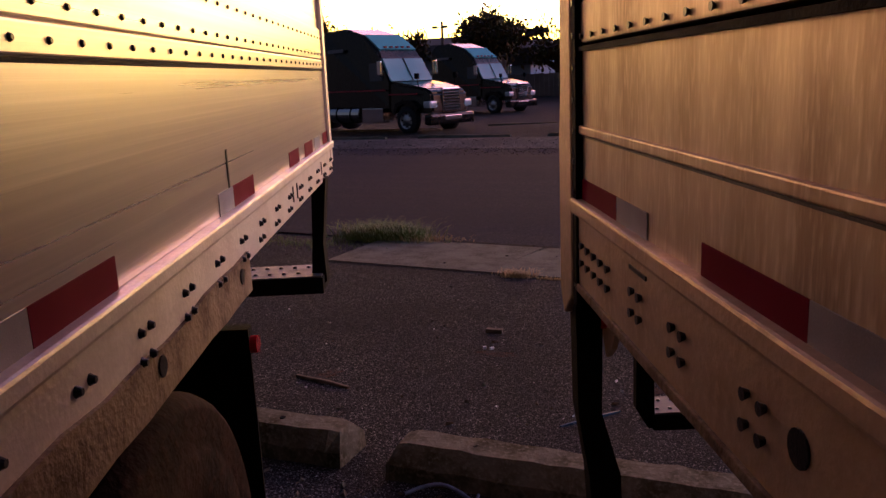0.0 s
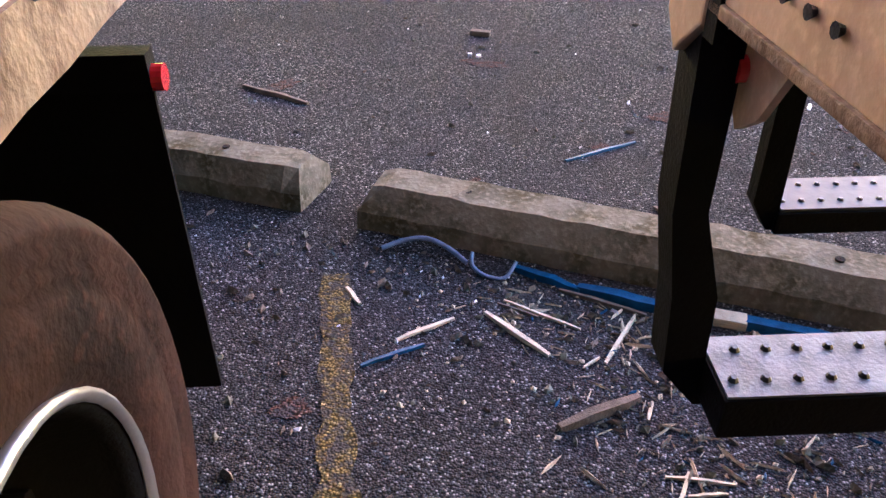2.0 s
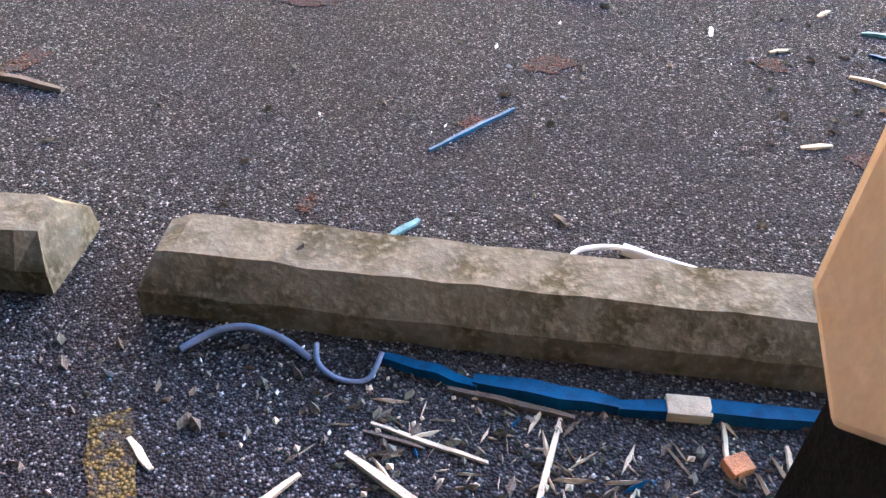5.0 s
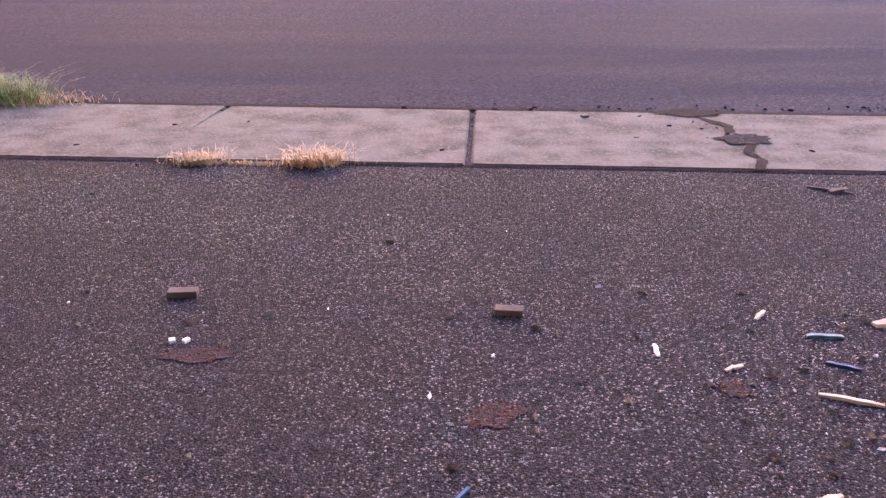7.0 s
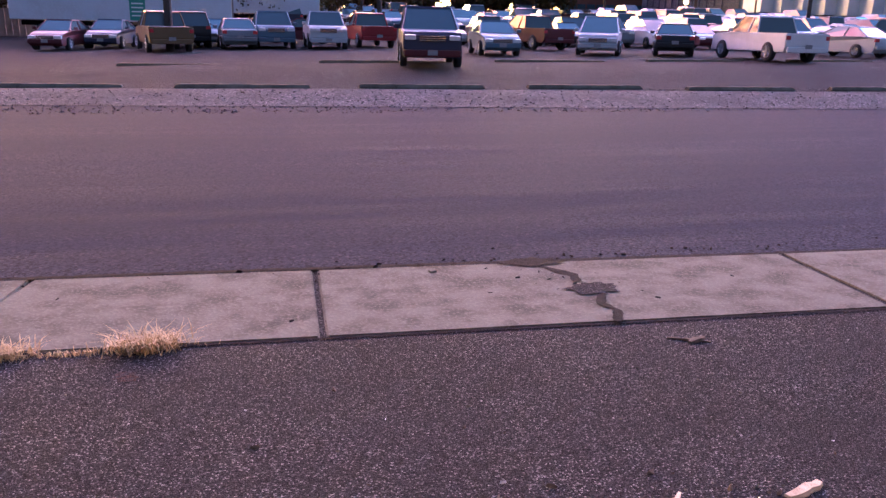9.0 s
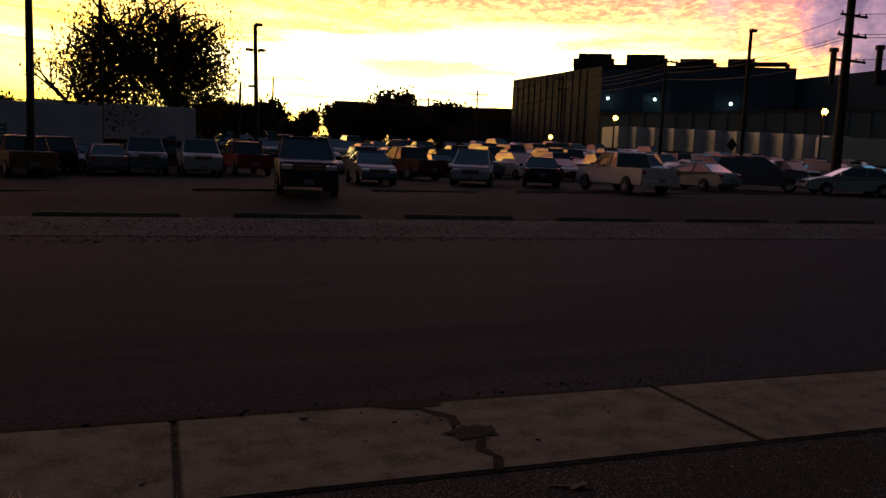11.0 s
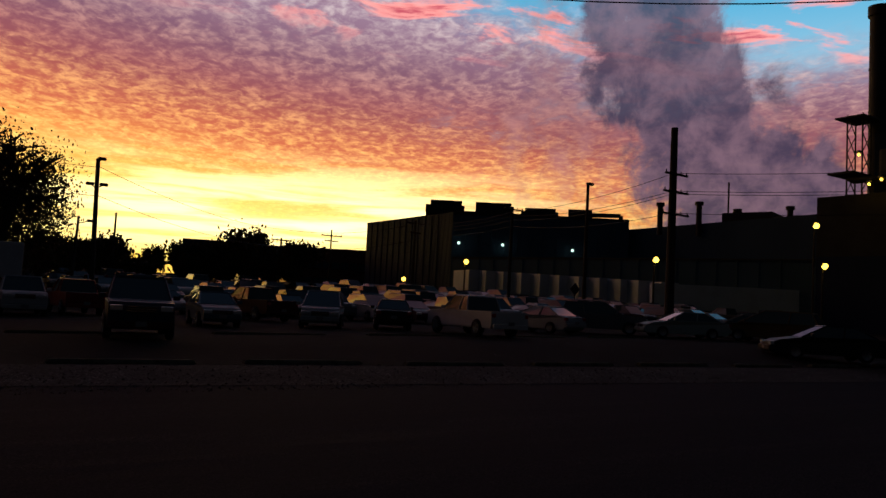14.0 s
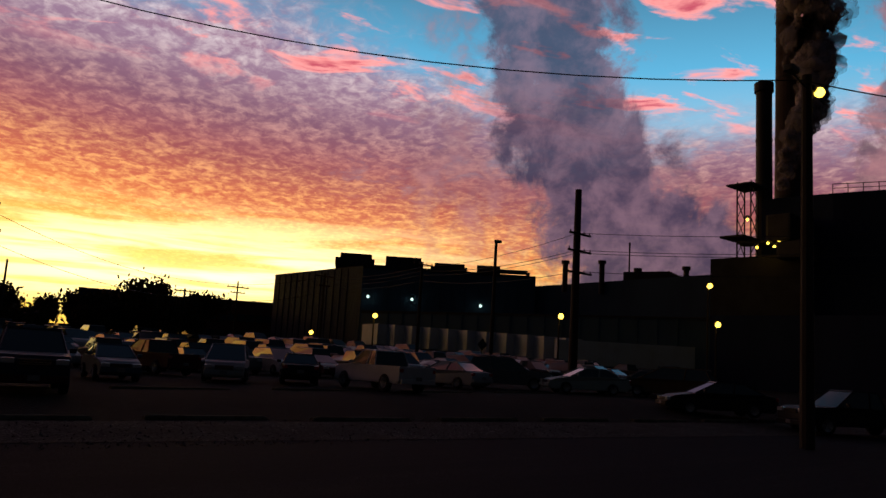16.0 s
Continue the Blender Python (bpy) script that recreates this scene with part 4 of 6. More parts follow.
def car(name, kind, col, m, label, category, group="cars in the lot", lite=False, lower=None):
    s = SHAPES[kind]
    w = s["w"]
    t = thing(name, m, label, category, group)
    bm = prism(bmesh.new(), s["body"], -w, w)
    bmesh.ops.bevel(bm, geom=bm.edges[:], offset=0.035, segments=1 if lite else 2, affect="EDGES")
    part("body", bm, col, t)
    part("cabin_glass", prism(bmesh.new(), s["cabin"], -w, w), SKYTONE_GLASS, t, "dark tinted car windows with reflected sky in their colour")
    c = s["cabin"]
    roof = [(c[1][0] - 0.04, c[1][1] - 0.02, c[1][2] - 0.015), (c[1][0], c[1][1] + 0.035, c[1][2] + 0.02), (c[2][0], c[2][1] + 0.035, c[2][2] + 0.02), (c[2][0] + 0.06, c[2][1] - 0.02, c[2][2] - 0.015)]
    part("roof", prism(bmesh.new(), roof, -w, w), col, t)
    # pillars along the corners of the windows
    for sx in (-1, 1):
        if lite:
            break
        for a, b in ((c[0], c[1]), (c[3], c[2])):
            part("window_pillar", R(((sx * (w - a[2] + 0.005), a[0], a[1]), (sx * (w - b[2] + 0.005), b[0], b[1]), 0.035, 0.03), n=6), col, t)
        ym = (c[1][0] + c[2][0]) / 2 - 0.05
        part("window_pillar", R(((sx * (w - 0.09), ym, c[0][1]), (sx * (w - c[1][2] + 0.005), ym - 0.1, c[1][1]), 0.035, 0.03), n=6), col, t)
    front, back = s["body"][6][0], s["body"][1][0]
    for sx in (-1, 1):
        part("headlamp", B(((sx * (w - 0.30), front - 0.02, s["lamp"]), (0.34, 0.16, 0.15)), bevel=0.03), LAMPGLASS, t)
        part("tail_lamp", B(((sx * (w - 0.18), back + 0.05, s["tail"]), (0.22, 0.10, 0.16)), bevel=0.02), TAILRED, t)
        for y in s["axles"]:
            wheel_parts(t, s["wheel"], sx * (w - 0.12), y, 0.22, not lite)
    if not lite:
        part("grille", B(((0, front + 0.03, s["lamp"] - 0.02), (0.80, 0.06, 0.18)), bevel=0.02), PLASTIC, t)
        for k in range(3):
            part("grille_bar", B(((0, front + 0.065, s["lamp"] - 0.08 + 0.06 * k), (0.78, 0.012, 0.014))), CHROME, t)
        part("front_bumper", B(((0, front + 0.06, 0.44), (1.75 * w, 0.14, 0.20)), bevel=0.04), lower or col, t)
        part("rear_bumper", B(((0, back - 0.02, 0.50), (1.75 * w, 0.14, 0.20)), bevel=0.04), lower or col, t)
        part("number_plate", B(((0, front + 0.137, 0.46), (0.30, 0.01, 0.15))), TAPE_W, t, "plain pale plate")
        part("rear_plate", B(((0, back - 0.095, 0.62), (0.30, 0.012, 0.15))), TAPE_W, t, "plain pale plate")
        for sx in (-1, 1):
            part("door_mirror", B(((sx * (w + 0.08), c[3][0] - 0.35, c[3][1] + 0.10), (0.20, 0.10, 0.14)), bevel=0.03), col, t)
        if kind == "pickup":
            part("bed", B(((0, -1.82, 1.126), (1.72, 1.95, 0.012))), PLASTIC, t, "dark open truck bed")
            part("tailgate", B(((0, -2.895, 0.90), (1.5, 0.03, 0.40)), bevel=0.012), col, t)
        if kind == "suv":
            for sx in (-1, 1):
                part("roof_rail", R(((sx * 0.72, -1.9, 1.88), (sx * 0.72, 0.1, 1.90), 0.02), n=6), CHROME, t)
    return t


EYE = Vector((0.6, 5.4, 0))


def spot(az, dist, heading=0.0):
    """A pose on the ground, by bearing to the right of straight ahead, distance and heading."""
    x, y = EYE.x + dist * math.sin(radians(az)), EYE.y + dist * math.cos(radians(az))
    return pose(x, y, ground_z(x, y), 0, 0, heading)


WHITE_P, SILVER, DARK, RED_P = paint("white", (0.62, 0.62, 0.64), 0), paint("silver", (0.36, 0.38, 0.41), 0.1), paint("black", (0.015, 0.016, 0.02), 0.1), paint("red", (0.22, 0.02, 0.025), 0.1)
# the brownish amber paint has sunset light mixed into its colour
NAVY, TEAL_P, GREEN_S, MAROON, AMBER_LIT, GREY = paint("navy", (0.022, 0.024, 0.05)), paint("slate_blue", (0.08, 0.13, 0.18)), paint("pale_green_silver", (0.40, 0.46, 0.44)), paint("maroon", (0.075, 0.012, 0.018)), paint("amber_lit", (0.13, 0.085, 0.04)), paint("grey", (0.16, 0.17, 0.19))
car("suv", "suv", NAVY, spot(13.2, 26.5, 170), "dark navy full size sport utility vehicle with chrome grille", "suv", lower=MAROON)
car("sedan", "sedan", TEAL_P, spot(17.9, 36, 172), "slate blue compact sedan facing the road", "sedan")
car("pickup_truck", "pickup", MAROON, spot(20.6, 45, 10), "dark maroon pickup truck seen from the tail", "pickup")
car("minivan", "van", SILVER, spot(25.4, 38.5, 152), "silver minivan with tinted windows facing the road", "minivan")
car("coupe", "sedan", DARK, spot(30.3, 39.5, -28), "low black coupe parked tail to the road", "coupe")
car("pickup_truck", "pickup", WHITE_P, spot(36.2, 36.5, -4), "white pickup truck with an empty bed", "pickup")
car("sedan", "sedan", SILVER, spot(41.0, 44, 6), "silver sedan with red tail lamps", "sedan")
car("suv", "suv", GREY, spot(45.2, 47, 225), "dark grey boxy sport utility vehicle", "suv")
car("sedan", "sedan", GREEN_S, spot(50.6, 46, 62), "pale green silver sedan parked across the rows", "sedan")
car("sedan", "sedan", DARK, spot(59.4, 37.5, 50), "glossy black sedan near the lamp pole", "sedan")
car("pickup_truck", "pickup", DARK, spot(67.6, 37, 60), "black pickup truck beside the lamp pole", "pickup")
car("sedan", "sedan", GREY, spot(54.6, 52, 40), "small grey sedan between other cars", "sedan")
# wagon's orange lighting is painted into the body colour
car("station_wagon", "van", AMBER_LIT, spot(56.4, 47, 20), "station wagon in the front row with orange light in its paint", "station wagon")
car("pickup_truck", "pickup", SILVER, spot(6.0, 42, 178), "silver pickup truck with a wide grille facing the road", "pickup")
car("pickup_truck", "pickup", RED_P, spot(9.1, 45, 2), "red pickup truck seen from the tail", "pickup")
car("pickup_truck", "pickup", TEAL_P, spot(2.4, 43, 182), "slate blue pickup truck facing the road", "pickup")
car("sedan", "sedan", GREY, spot(0.0, 42, 4), "grey sedan parked tail to the road", "sedan")
car("sedan", "sedan", TEAL_P, spot(-1.6, 47, 184), "slate blue sedan facing the road", "sedan")
car("sedan", "sedan", MAROON, spot(4.4, 50, 80), "maroon sedan standing crosswise behind pickups", "sedan")
car("suv", "suv", DARK, spot(-3.0, 45, 5), "black sport utility vehicle with tail lamps", "suv")
# dark pickup; the amber reflection on its side is painted in
car("pickup_truck", "pickup", AMBER_LIT, spot(-4.8, 40, 12), "dark pickup truck behind a wooden pole, amber reflection in its paint", "pickup")
car("sedan", "sedan", NAVY, spot(-7.9, 46, 174), "navy sedan facing the road", "sedan")
car("sedan", "sedan", MAROON, spot(-10.9, 45, 172), "maroon sedan facing the road", "sedan")

# the rest of the lot, row behind row
MODELS = {}
for kind, col, cname in (("sedan", SILVER, "silver"), ("sedan", DARK, "black"), ("suv", GREY, "dark grey"), ("van", WHITE_P, "white"), ("sedan", MAROON, "maroon"), ("pickup", NAVY, "navy"), ("suv", SILVER, "silver"), ("sedan", TEAL_P, "slate blue")):
    word = {"sedan": "sedan", "suv": "suv", "van": "minivan", "pickup": "pickup_truck"}[kind]
    MODELS[(kind, cname)] = car(word, kind, col, spot(20 + 2.9 * len(MODELS), 52, 175), f"{cname} {word.replace('_', ' ')} in the middle rows of the lot", word.replace("_", " ").replace(" truck", ""), "cars in the far rows", lite=True)
rnd = random.Random(21)
models = list(MODELS.values())
for row, dist in enumerate((51, 56, 61, 68, 74, 83, 92)):
    for i in range(46):
        x = -14 + i * 2.75 + rnd.uniform(-0.2, 0.2)
        y = EYE.y + dist - 0.05 * x
        az = math.degrees(math.atan2(x - EYE.x, y - EYE.y))
        if rnd.random() < 0.25 or az < 2 or az > 58 or (az < 12 and dist < 66):
            continue
        copy_thing(rnd.choice(models), pose(x, y, ground_z(x, y), 0, 0, rnd.choice((0, 180)) + rnd.uniform(-4, 4)))


def tractor(m, label):
    """A long nosed road tractor with a sleeper cab."""
    t = thing("semi_truck", m, label, "truck", "parked road tractors")
    w = 1.22
    cab = [(-3.05, 0.95, 0.02), (-3.05, 3.60, 0.10), (-2.75, 3.98, 0.22), (-1.6, 4.02, 0.26), (-0.55, 3.72, 0.26), (0.30, 3.12, 0.22), (0.52, 2.80, 0.16), (1.02, 1.92, 0.08), (1.02, 0.95, 0.04)]
    bm = prism(bmesh.new(), cab, -w, w)
    bmesh.ops.bevel(bm, geom=bm.edges[:], offset=0.06, segments=2, affect="EDGES")
    part("cab", bm, TRUCKPAINT, t)
    hood = [(0.95, 0.75, 0.05), (0.95, 1.93, 0.12), (1.9, 1.80, 0.20), (2.75, 1.62, 0.26), (2.98, 1.45, 0.30), (3.05, 0.75, 0.22)]
    bm = prism(bmesh.new(), hood, -w, w)
    bmesh.ops.bevel(bm, geom=bm.edges[:], offset=0.08, segments=2, affect="EDGES")
    part("hood", bm, TRUCKPAINT, t)
    part("windscreen", prism(bmesh.new(), [(0.58, 2.78, 0.20), (1.08, 1.94, 0.14), (1.04, 1.92, 0.12), (0.52, 2.76, 0.18)], -w, w), SHEEN_GLASS, t)
    # thin sheet added as a painted sky sheen on the fairing, no pane
    part("roof_fairing_sheen", prism(bmesh.new(), [(-0.46, 3.72, 0.32), (0.36, 3.14, 0.28), (0.33, 3.10, 0.28), (-0.50, 3.68, 0.32)], -w, w), SHEEN_GLASS, t, "blue sky sheen painted on the roof fairing panel")
    part("windscreen_bar", R(((0, 0.60, 2.79), (0, 1.11, 1.95), 0.02), n=6), BLACK, t)
    gr = part("grille", B(((0, 3.03, 1.22), (0.92, 0.08, 0.84)), bevel=0.05), CHROME, t, "wide chrome grille")
    for i in range(7):
        part("grille_slot", B(((0, 3.075, 0.90 + i * 0.105), (0.80, 0.012, 0.05))), BLACK, gr)
    part("bumper", B(((0, 2.96, 0.52), (2.36, 0.34, 0.40)), bevel=0.10), TRUCKPAINT, t)
    part("bumper_trim", B(((0, 3.12, 0.56), (0.9, 0.06, 0.16)), bevel=0.02), CHROME, t)
    for sx in (-1, 1):
        part("headlamp", B(((sx * 0.93, 2.88, 1.06), (0.40, 0.34, 0.26)), bevel=0.08), LAMPGLASS, t)
        part("side_window", B(((sx * (w - 0.10), 0.25, 2.30), (0.02, 0.72, 0.66))), SKYTONE_GLASS, t)
        part("red_stripe", B(((sx * (w + 0.003), -1.15, 1.62), (0.012, 4.0, 0.05)), ((sx * (w - 0.06), 1.7, 1.45), (0.03, 1.5, 0.05))), STRIPE, t, "thin red stripe along the cab")
        part("company_mark", B(((sx * (w - 0.035), -2.0, 3.18), (0.012, 0.95, 0.13))), TAPE_W, t, "pale lettering shown as a bar")
        mir = part("mirror", B(((sx * (w + 0.24), 0.86, 2.42), (0.10, 0.20, 0.52)), bevel=0.03), CHROME, t)
        part("mirror_arm", R(((sx * (w - 0.05), 0.75, 2.1), (sx * (w + 0.24), 0.86, 2.16), 0.02), n=6), BLACK, mir)
        part("hood_mirror", R(((sx * 0.95, 2.35, 1.70), (sx * 1.02, 2.35, 2.02), 0.02), ((sx * 1.02, 2.35, 1.98), (sx * 1.02, 2.35, 2.18), 0.09), n=8), BLACK, t)
        part("fuel_tank", R(((sx * 0.95, -2.6, 0.72), (sx * 0.95, -0.75, 0.72), 0.33), n=20), CHROME, t, "polished round fuel tank")
        for y in (-2.1, -1.25):
            part("tank_strap", R(((sx * 0.95, y - 0.04, 0.72), (sx * 0.95, y + 0.04, 0.72), 0.338), n=20), BLACK, t)
        part("step_box", B(((sx * 1.02, 0.0, 0.68), (0.36, 1.2, 0.56)), bevel=0.03), CHROME, t, "polished metal step box")
        part("fender", PR([(1.2, 0.78), (1.35, 1.12), (1.75, 1.25), (2.2, 1.22), (2.55, 0.95), (2.4, 0.80), (2.2, 1.02), (1.75, 1.10), (1.45, 1.0), (1.32, 0.78)], sx * 0.80, sx * 1.23), TRUCKPAINT, t)
        for y, ww in ((1.88, 0.30), (-3.9, 0.55), (-5.2, 0.55)):
            wheel = wheel_parts(t, 0.51, sx * (w - 0.15 - (ww - 0.3) / 2), y, ww, False)
            bm = lathe([(0.33, sx * ww * 0.48), (0.30, sx * ww * 0.30), (0.16, sx * ww * 0.42), (0.10, sx * ww * 0.62), (0.0, sx * ww * 0.62)], 24)
            rim = part("rim", bm, ALLOY, wheel, "polished rim with round holes")
            for i in range(8):
                a = 2 * math.pi * i / 8
                part("rim_hole", R(((sx * ww * 0.36, 0.235 * math.cos(a), 0.235 * math.sin(a)), (sx * ww * 0.45, 0.235 * math.cos(a), 0.235 * math.sin(a)), 0.035), n=8), BLACK, wheel)
    part("chassis", B(((0, -3.6, 0.80), (0.9, 5.0, 0.28))), BLACK, t)
    part("deck", B(((0, -3.9, 1.02), (1.1, 1.4, 0.08))), BLACK, t)
    part("roof_lamps", B(*[((x, 0.28, 3.22), (0.10, 0.10, 0.06)) for x in (-0.6, -0.3, 0, 0.3, 0.6)]), TAILRED, t)
    return t


def spot0(az, dist, heading):
    x, y = 1.45 + dist * math.sin(radians(az)), 2.47 + dist * math.cos(radians(az))
    return pose(x, y, ground_z(x, y), 0, 0, heading)


tractor(spot0(-27.4, 31.5, -110), "glossy black road tractor with chrome grille and tall sleeper")
tractor(spot0(-21.1, 47.0, -112), "second black road tractor parked behind the first")


# ---------- buildings ----------
def bearing(az, dist, z=None):
    x, y = EYE.x + dist * math.sin(radians(az)), EYE.y + dist * math.cos(radians(az))
    return (x, y, ground_z(x, y) if z is None else z)


def block(foot, z0, tops):
    """A building body over a footprint, with a height for each corner."""
    bm = bmesh.new()
    low = [bm.verts.new((p[0], p[1], z0)) for p in foot]
    high = [bm.verts.new((p[0], p[1], h)) for p, h in zip(foot, tops)]
    n = len(foot)
    bm.faces.new(high)
    for i in range(n):
        bm.faces.new((low[i], low[(i + 1) % n], high[(i + 1) % n], high[i]))
    bmesh.ops.recalc_face_normals(bm, faces=bm.faces[:])
    return bm


def quad_foot(a, b, depth):
    """The footprint of a building with the front from a to b."""
    a, b = Vector(a[:2]), Vector(b[:2])
    d = (b - a).normalized()
    n = Vector((-d.y, d.x)) * depth
    return [a, b, b + n, a + n]


def ribs(parent, a, b, z0, z1, step, material):
    a, b = Vector(a[:2]), Vector(b[:2])
    d = (b - a).normalized()
    n = int((b - a).length / step)
    bm = bmesh.new()
    for i in range(1, n):
        p = a + d * step * i - Vector((-d.y, d.x)) * 0.04
        rod(bm, (p.x, p.y, z0), (p.x, p.y, z1), 0.09, 0.09, 4)
    part("cladding_rib", bm, material, parent)


def wall_lamp(parent, at, material, r=0.28):
    lp = part("wall_lamp", R(((at[0], at[1], at[2] + 0.25), (at[0], at[1], at[2] + 0.5), 0.35, 0.2)), STEELPOLE, parent)
    bm = bmesh.new()
    bmesh.ops.create_icosphere(bm, subdivisions=2, radius=r, matrix=Matrix.Translation(at))
    part("lamp_glass", bm, material, lp, "glowing lamp")


A, C_, D_ = bearing(28.0, 145), bearing(34.2, 121), bearing(46.8, 122)
hall = thing("factory_hall", Matrix(), "tall blue grey metal clad factory hall with roof vents", "factory")
part("wall", block([A, C_, D_, bearing(44, 185), bearing(30, 185)], -1, [15.6, 15.6, 15.3, 15.3, 15.6]), CLAD, hall)
# darker cladding colour here imitates the end wall's shade
part("end_wall", block(quad_foot(A, C_, 0.4), -1, [15.55, 15.7, 15.7, 15.55]), CLAD_SHADED, hall, "end wall with shade put into its cladding colour")
part("roof_edge", block(quad_foot(C_, D_, 0.8), 15.2, [15.9, 15.6, 15.6, 15.9]), ROOFING, hall)
ribs(hall, C_, D_, 0, 15.4, 2.0, CLAD)
ribs(hall, A, C_, 0, 15.4, 2.0, CLAD_SHADED)
for az0, az1, lift, cap in ((32.5, 34.8, 2.75, 0.7), (35.8, 38.4, 2.7, 0.0), (39.4, 41.6, 2.1, 0.6), (42.5, 44.2, 2.1, 0.0)):
    a, b = bearing(az0, 128), bearing(az1, 128)
    v = part("roof_vent", block(quad_foot(a, b, 5), 15, [15.6 + lift] * 4), ROOFING, hall, "dark box shaped roof vent")
    if cap:
        a, b = bearing(az0 - cap * 0.5, 127.5), bearing(az1 + 0.2, 127.5)
        part("vent_hood", block(quad_foot(a, b, 6), 15.6 + lift * 0.25, [15.6 + lift * 0.7] * 4), ROOFING, v)
part("roof_pipe", R((bearing(44.2, 126, 16.6), bearing(46.2, 126, 16.6), 0.35), (bearing(46.2, 126, 16.6), bearing(46.4, 126, 9.0), 0.35), n=8), STACK, hall)
for az, z in ((34.7, 10.8), (37.9, 10.8), (42.9, 10.4)):
    wall_lamp(hall, bearing(az, 119.5, z), COOL, 0.22)
E1 = bearing(59.2, 108)
plant = thing("factory_wing", Matrix(), "long dark blue grey factory wing with pipes on the roof", "factory")
part("wall", block([bearing(46.4, 124), bearing(59.6, 112), bearing(59, 160), bearing(46, 170)], -1, [14.2, 15.6, 15.6, 14.2]), CLAD, plant)
for az, h in ((48.9, 2.0), (51.5, 2.2), (53.4, 5.0), (54.0, 1.2), (57.3, 1.6)):
    p = bearing(az, 118)
    part("roof_exhaust", R(((p[0], p[1], 13), (p[0], p[1], 15.4 + h), 0.12 if h > 4 else 0.4), ((p[0], p[1], 15.2 + h), (p[0], p[1], 15.7 + h), 0.14 if h > 4 else 0.6), n=10), STACK, plant, "thin roof exhaust pipe")
part("roof_housing", block(quad_foot(bearing(53.0, 117), bearing(56.2, 115), 6), 13, [16.2] * 4), ROOFING, plant)
low_wall = thing("loading_building", Matrix(), "low dark blue loading building along the yard", "factory")
F0, F1, F2 = bearing(34.3, 116), bearing(58.9, 96), bearing(76, 84)
part("wall", block([F0, F1, bearing(58, 112), bearing(35, 134)], -1, [8.1, 8.3, 8.3, 8.1]), CLAD_LOW, low_wall)
part("wall_annex", block([F1, F2, bearing(74, 100), bearing(59, 112)], -1, [8.7, 8.4, 8.4, 8.7]), CLAD_SHADED, low_wall)
ribs(low_wall, F0, F1, 0, 8.2, 2.4, CLAD_LOW)
part("parapet", block(quad_foot(F0, F1, 0.6), 8.0, [8.45] * 4), ROOFING, low_wall)
for az, z in ((51.5, 5.0), (57.6, 4.6), (58.3, 4.6), (59.0, 4.6)):
    wall_lamp(low_wall, bearing(az, 97 if az > 55 else 101, z), AMBER if az < 55 else CARLAMP, 0.18)
boiler = thing("boiler_house", Matrix(), "tall dark boiler house with railings on its roof", "factory")
part("wall", block([bearing(62.2, 104), bearing(66.6, 99), bearing(78, 96), bearing(76, 130), bearing(62, 130)], -1, [24.0, 23.4, 23.0, 23.0, 24.0]), CLAD_SHADED, boiler)
part("lower_shed", block([bearing(58.9, 101), bearing(65.0, 98), bearing(65, 106), bearing(59, 108)], -1, [16.0, 16.3, 16.8, 16.6]), ROOFING, boiler)
part("duct", B((bearing(63.8, 99, 19.2), (4.5, 3.0, 3.2)), (bearing(64.4, 98, 16.5), (4.0, 3.0, 2.0)), bevel=0.3), STACK, boiler, "dark angular flue duct")
part("gallery", block(quad_foot(bearing(60.6, 99), bearing(65.5, 97), 2.5), 17.6, [17.9] * 4), STACK, boiler)
for i in range(12):
    p, q = bearing(66.6 + i * 0.9, 98.6, 23.3), bearing(67.5 + i * 0.9, 98.6, 23.3)
    part("railing", R((p, (p[0], p[1], 24.4), 0.05), ((p[0], p[1], 24.4), (q[0], q[1], 24.4), 0.05), ((p[0], p[1], 23.9), (q[0], q[1], 23.9), 0.04), n=5), STACK, boiler)
for az, z in ((61.9, 16.9), (62.6, 17.4), (63.3, 17.6), (63.0, 17.0), (61.3, 20.2)):
    wall_lamp(boiler, bearing(az, 97.5, z), AMBER, 0.16)


def stack(az, dist, top, r0, r1, material, label):
    p = bearing(az, dist)
    t = thing("smoke_stack", Matrix.Translation((p[0], p[1], p[2])), label, "smoke stack", "factory smoke stacks")
    part("shaft", R(((0, 0, 0), (0, 0, top), r0, r1), n=24), material, t)
    part("crown", R(((0, 0, top - 1.2), (0, 0, top), r1 + 0.22, r1 + 0.22), n=24), material, t)
    for i in range(1, 7):
        z = top * i / 7.5
        part("band", R(((0, 0, z), (0, 0, z + 0.25), r0 + (r1 - r0) * z / top + 0.06), n=24), STACK, t)
    return t


stack(62.35, 106, 39.0, 1.05, 0.98, STACK, "slim dark steel smoke stack")
stack(63.95, 112, 62.0, 2.1, 1.5, STACK_TOP, "tall tapering brick smoke stack in steam")
lt = thing("lattice_tower", Matrix(), "steel lattice tower beside the slim stack", "tower")
base = Vector(bearing(61.3, 103))
bm = bmesh.new()
for dx in (-0.9, 0.9):
    for dy in (-0.9, 0.9):
        rod(bm, (base.x + dx, base.y + dy, 0), (base.x + dx, base.y + dy, 25.4), 0.1, 0.1, 5)
for i in range(10):
    z = 3 + i * 2.3
    for dy in (-0.9, 0.9):
        rod(bm, (base.x - 0.9, base.y + dy, z), (base.x + 0.9, base.y + dy, z + 2.3), 0.07, 0.07, 4)
        rod(bm, (base.x + 0.9, base.y + dy, z), (base.x - 0.9, base.y + dy, z + 2.3), 0.07, 0.07, 4)
part("lattice", bm, STACK, lt)
part("platform", B(((base.x, base.y, 25.4), (4.4, 3.4, 0.2))), STACK, lt)
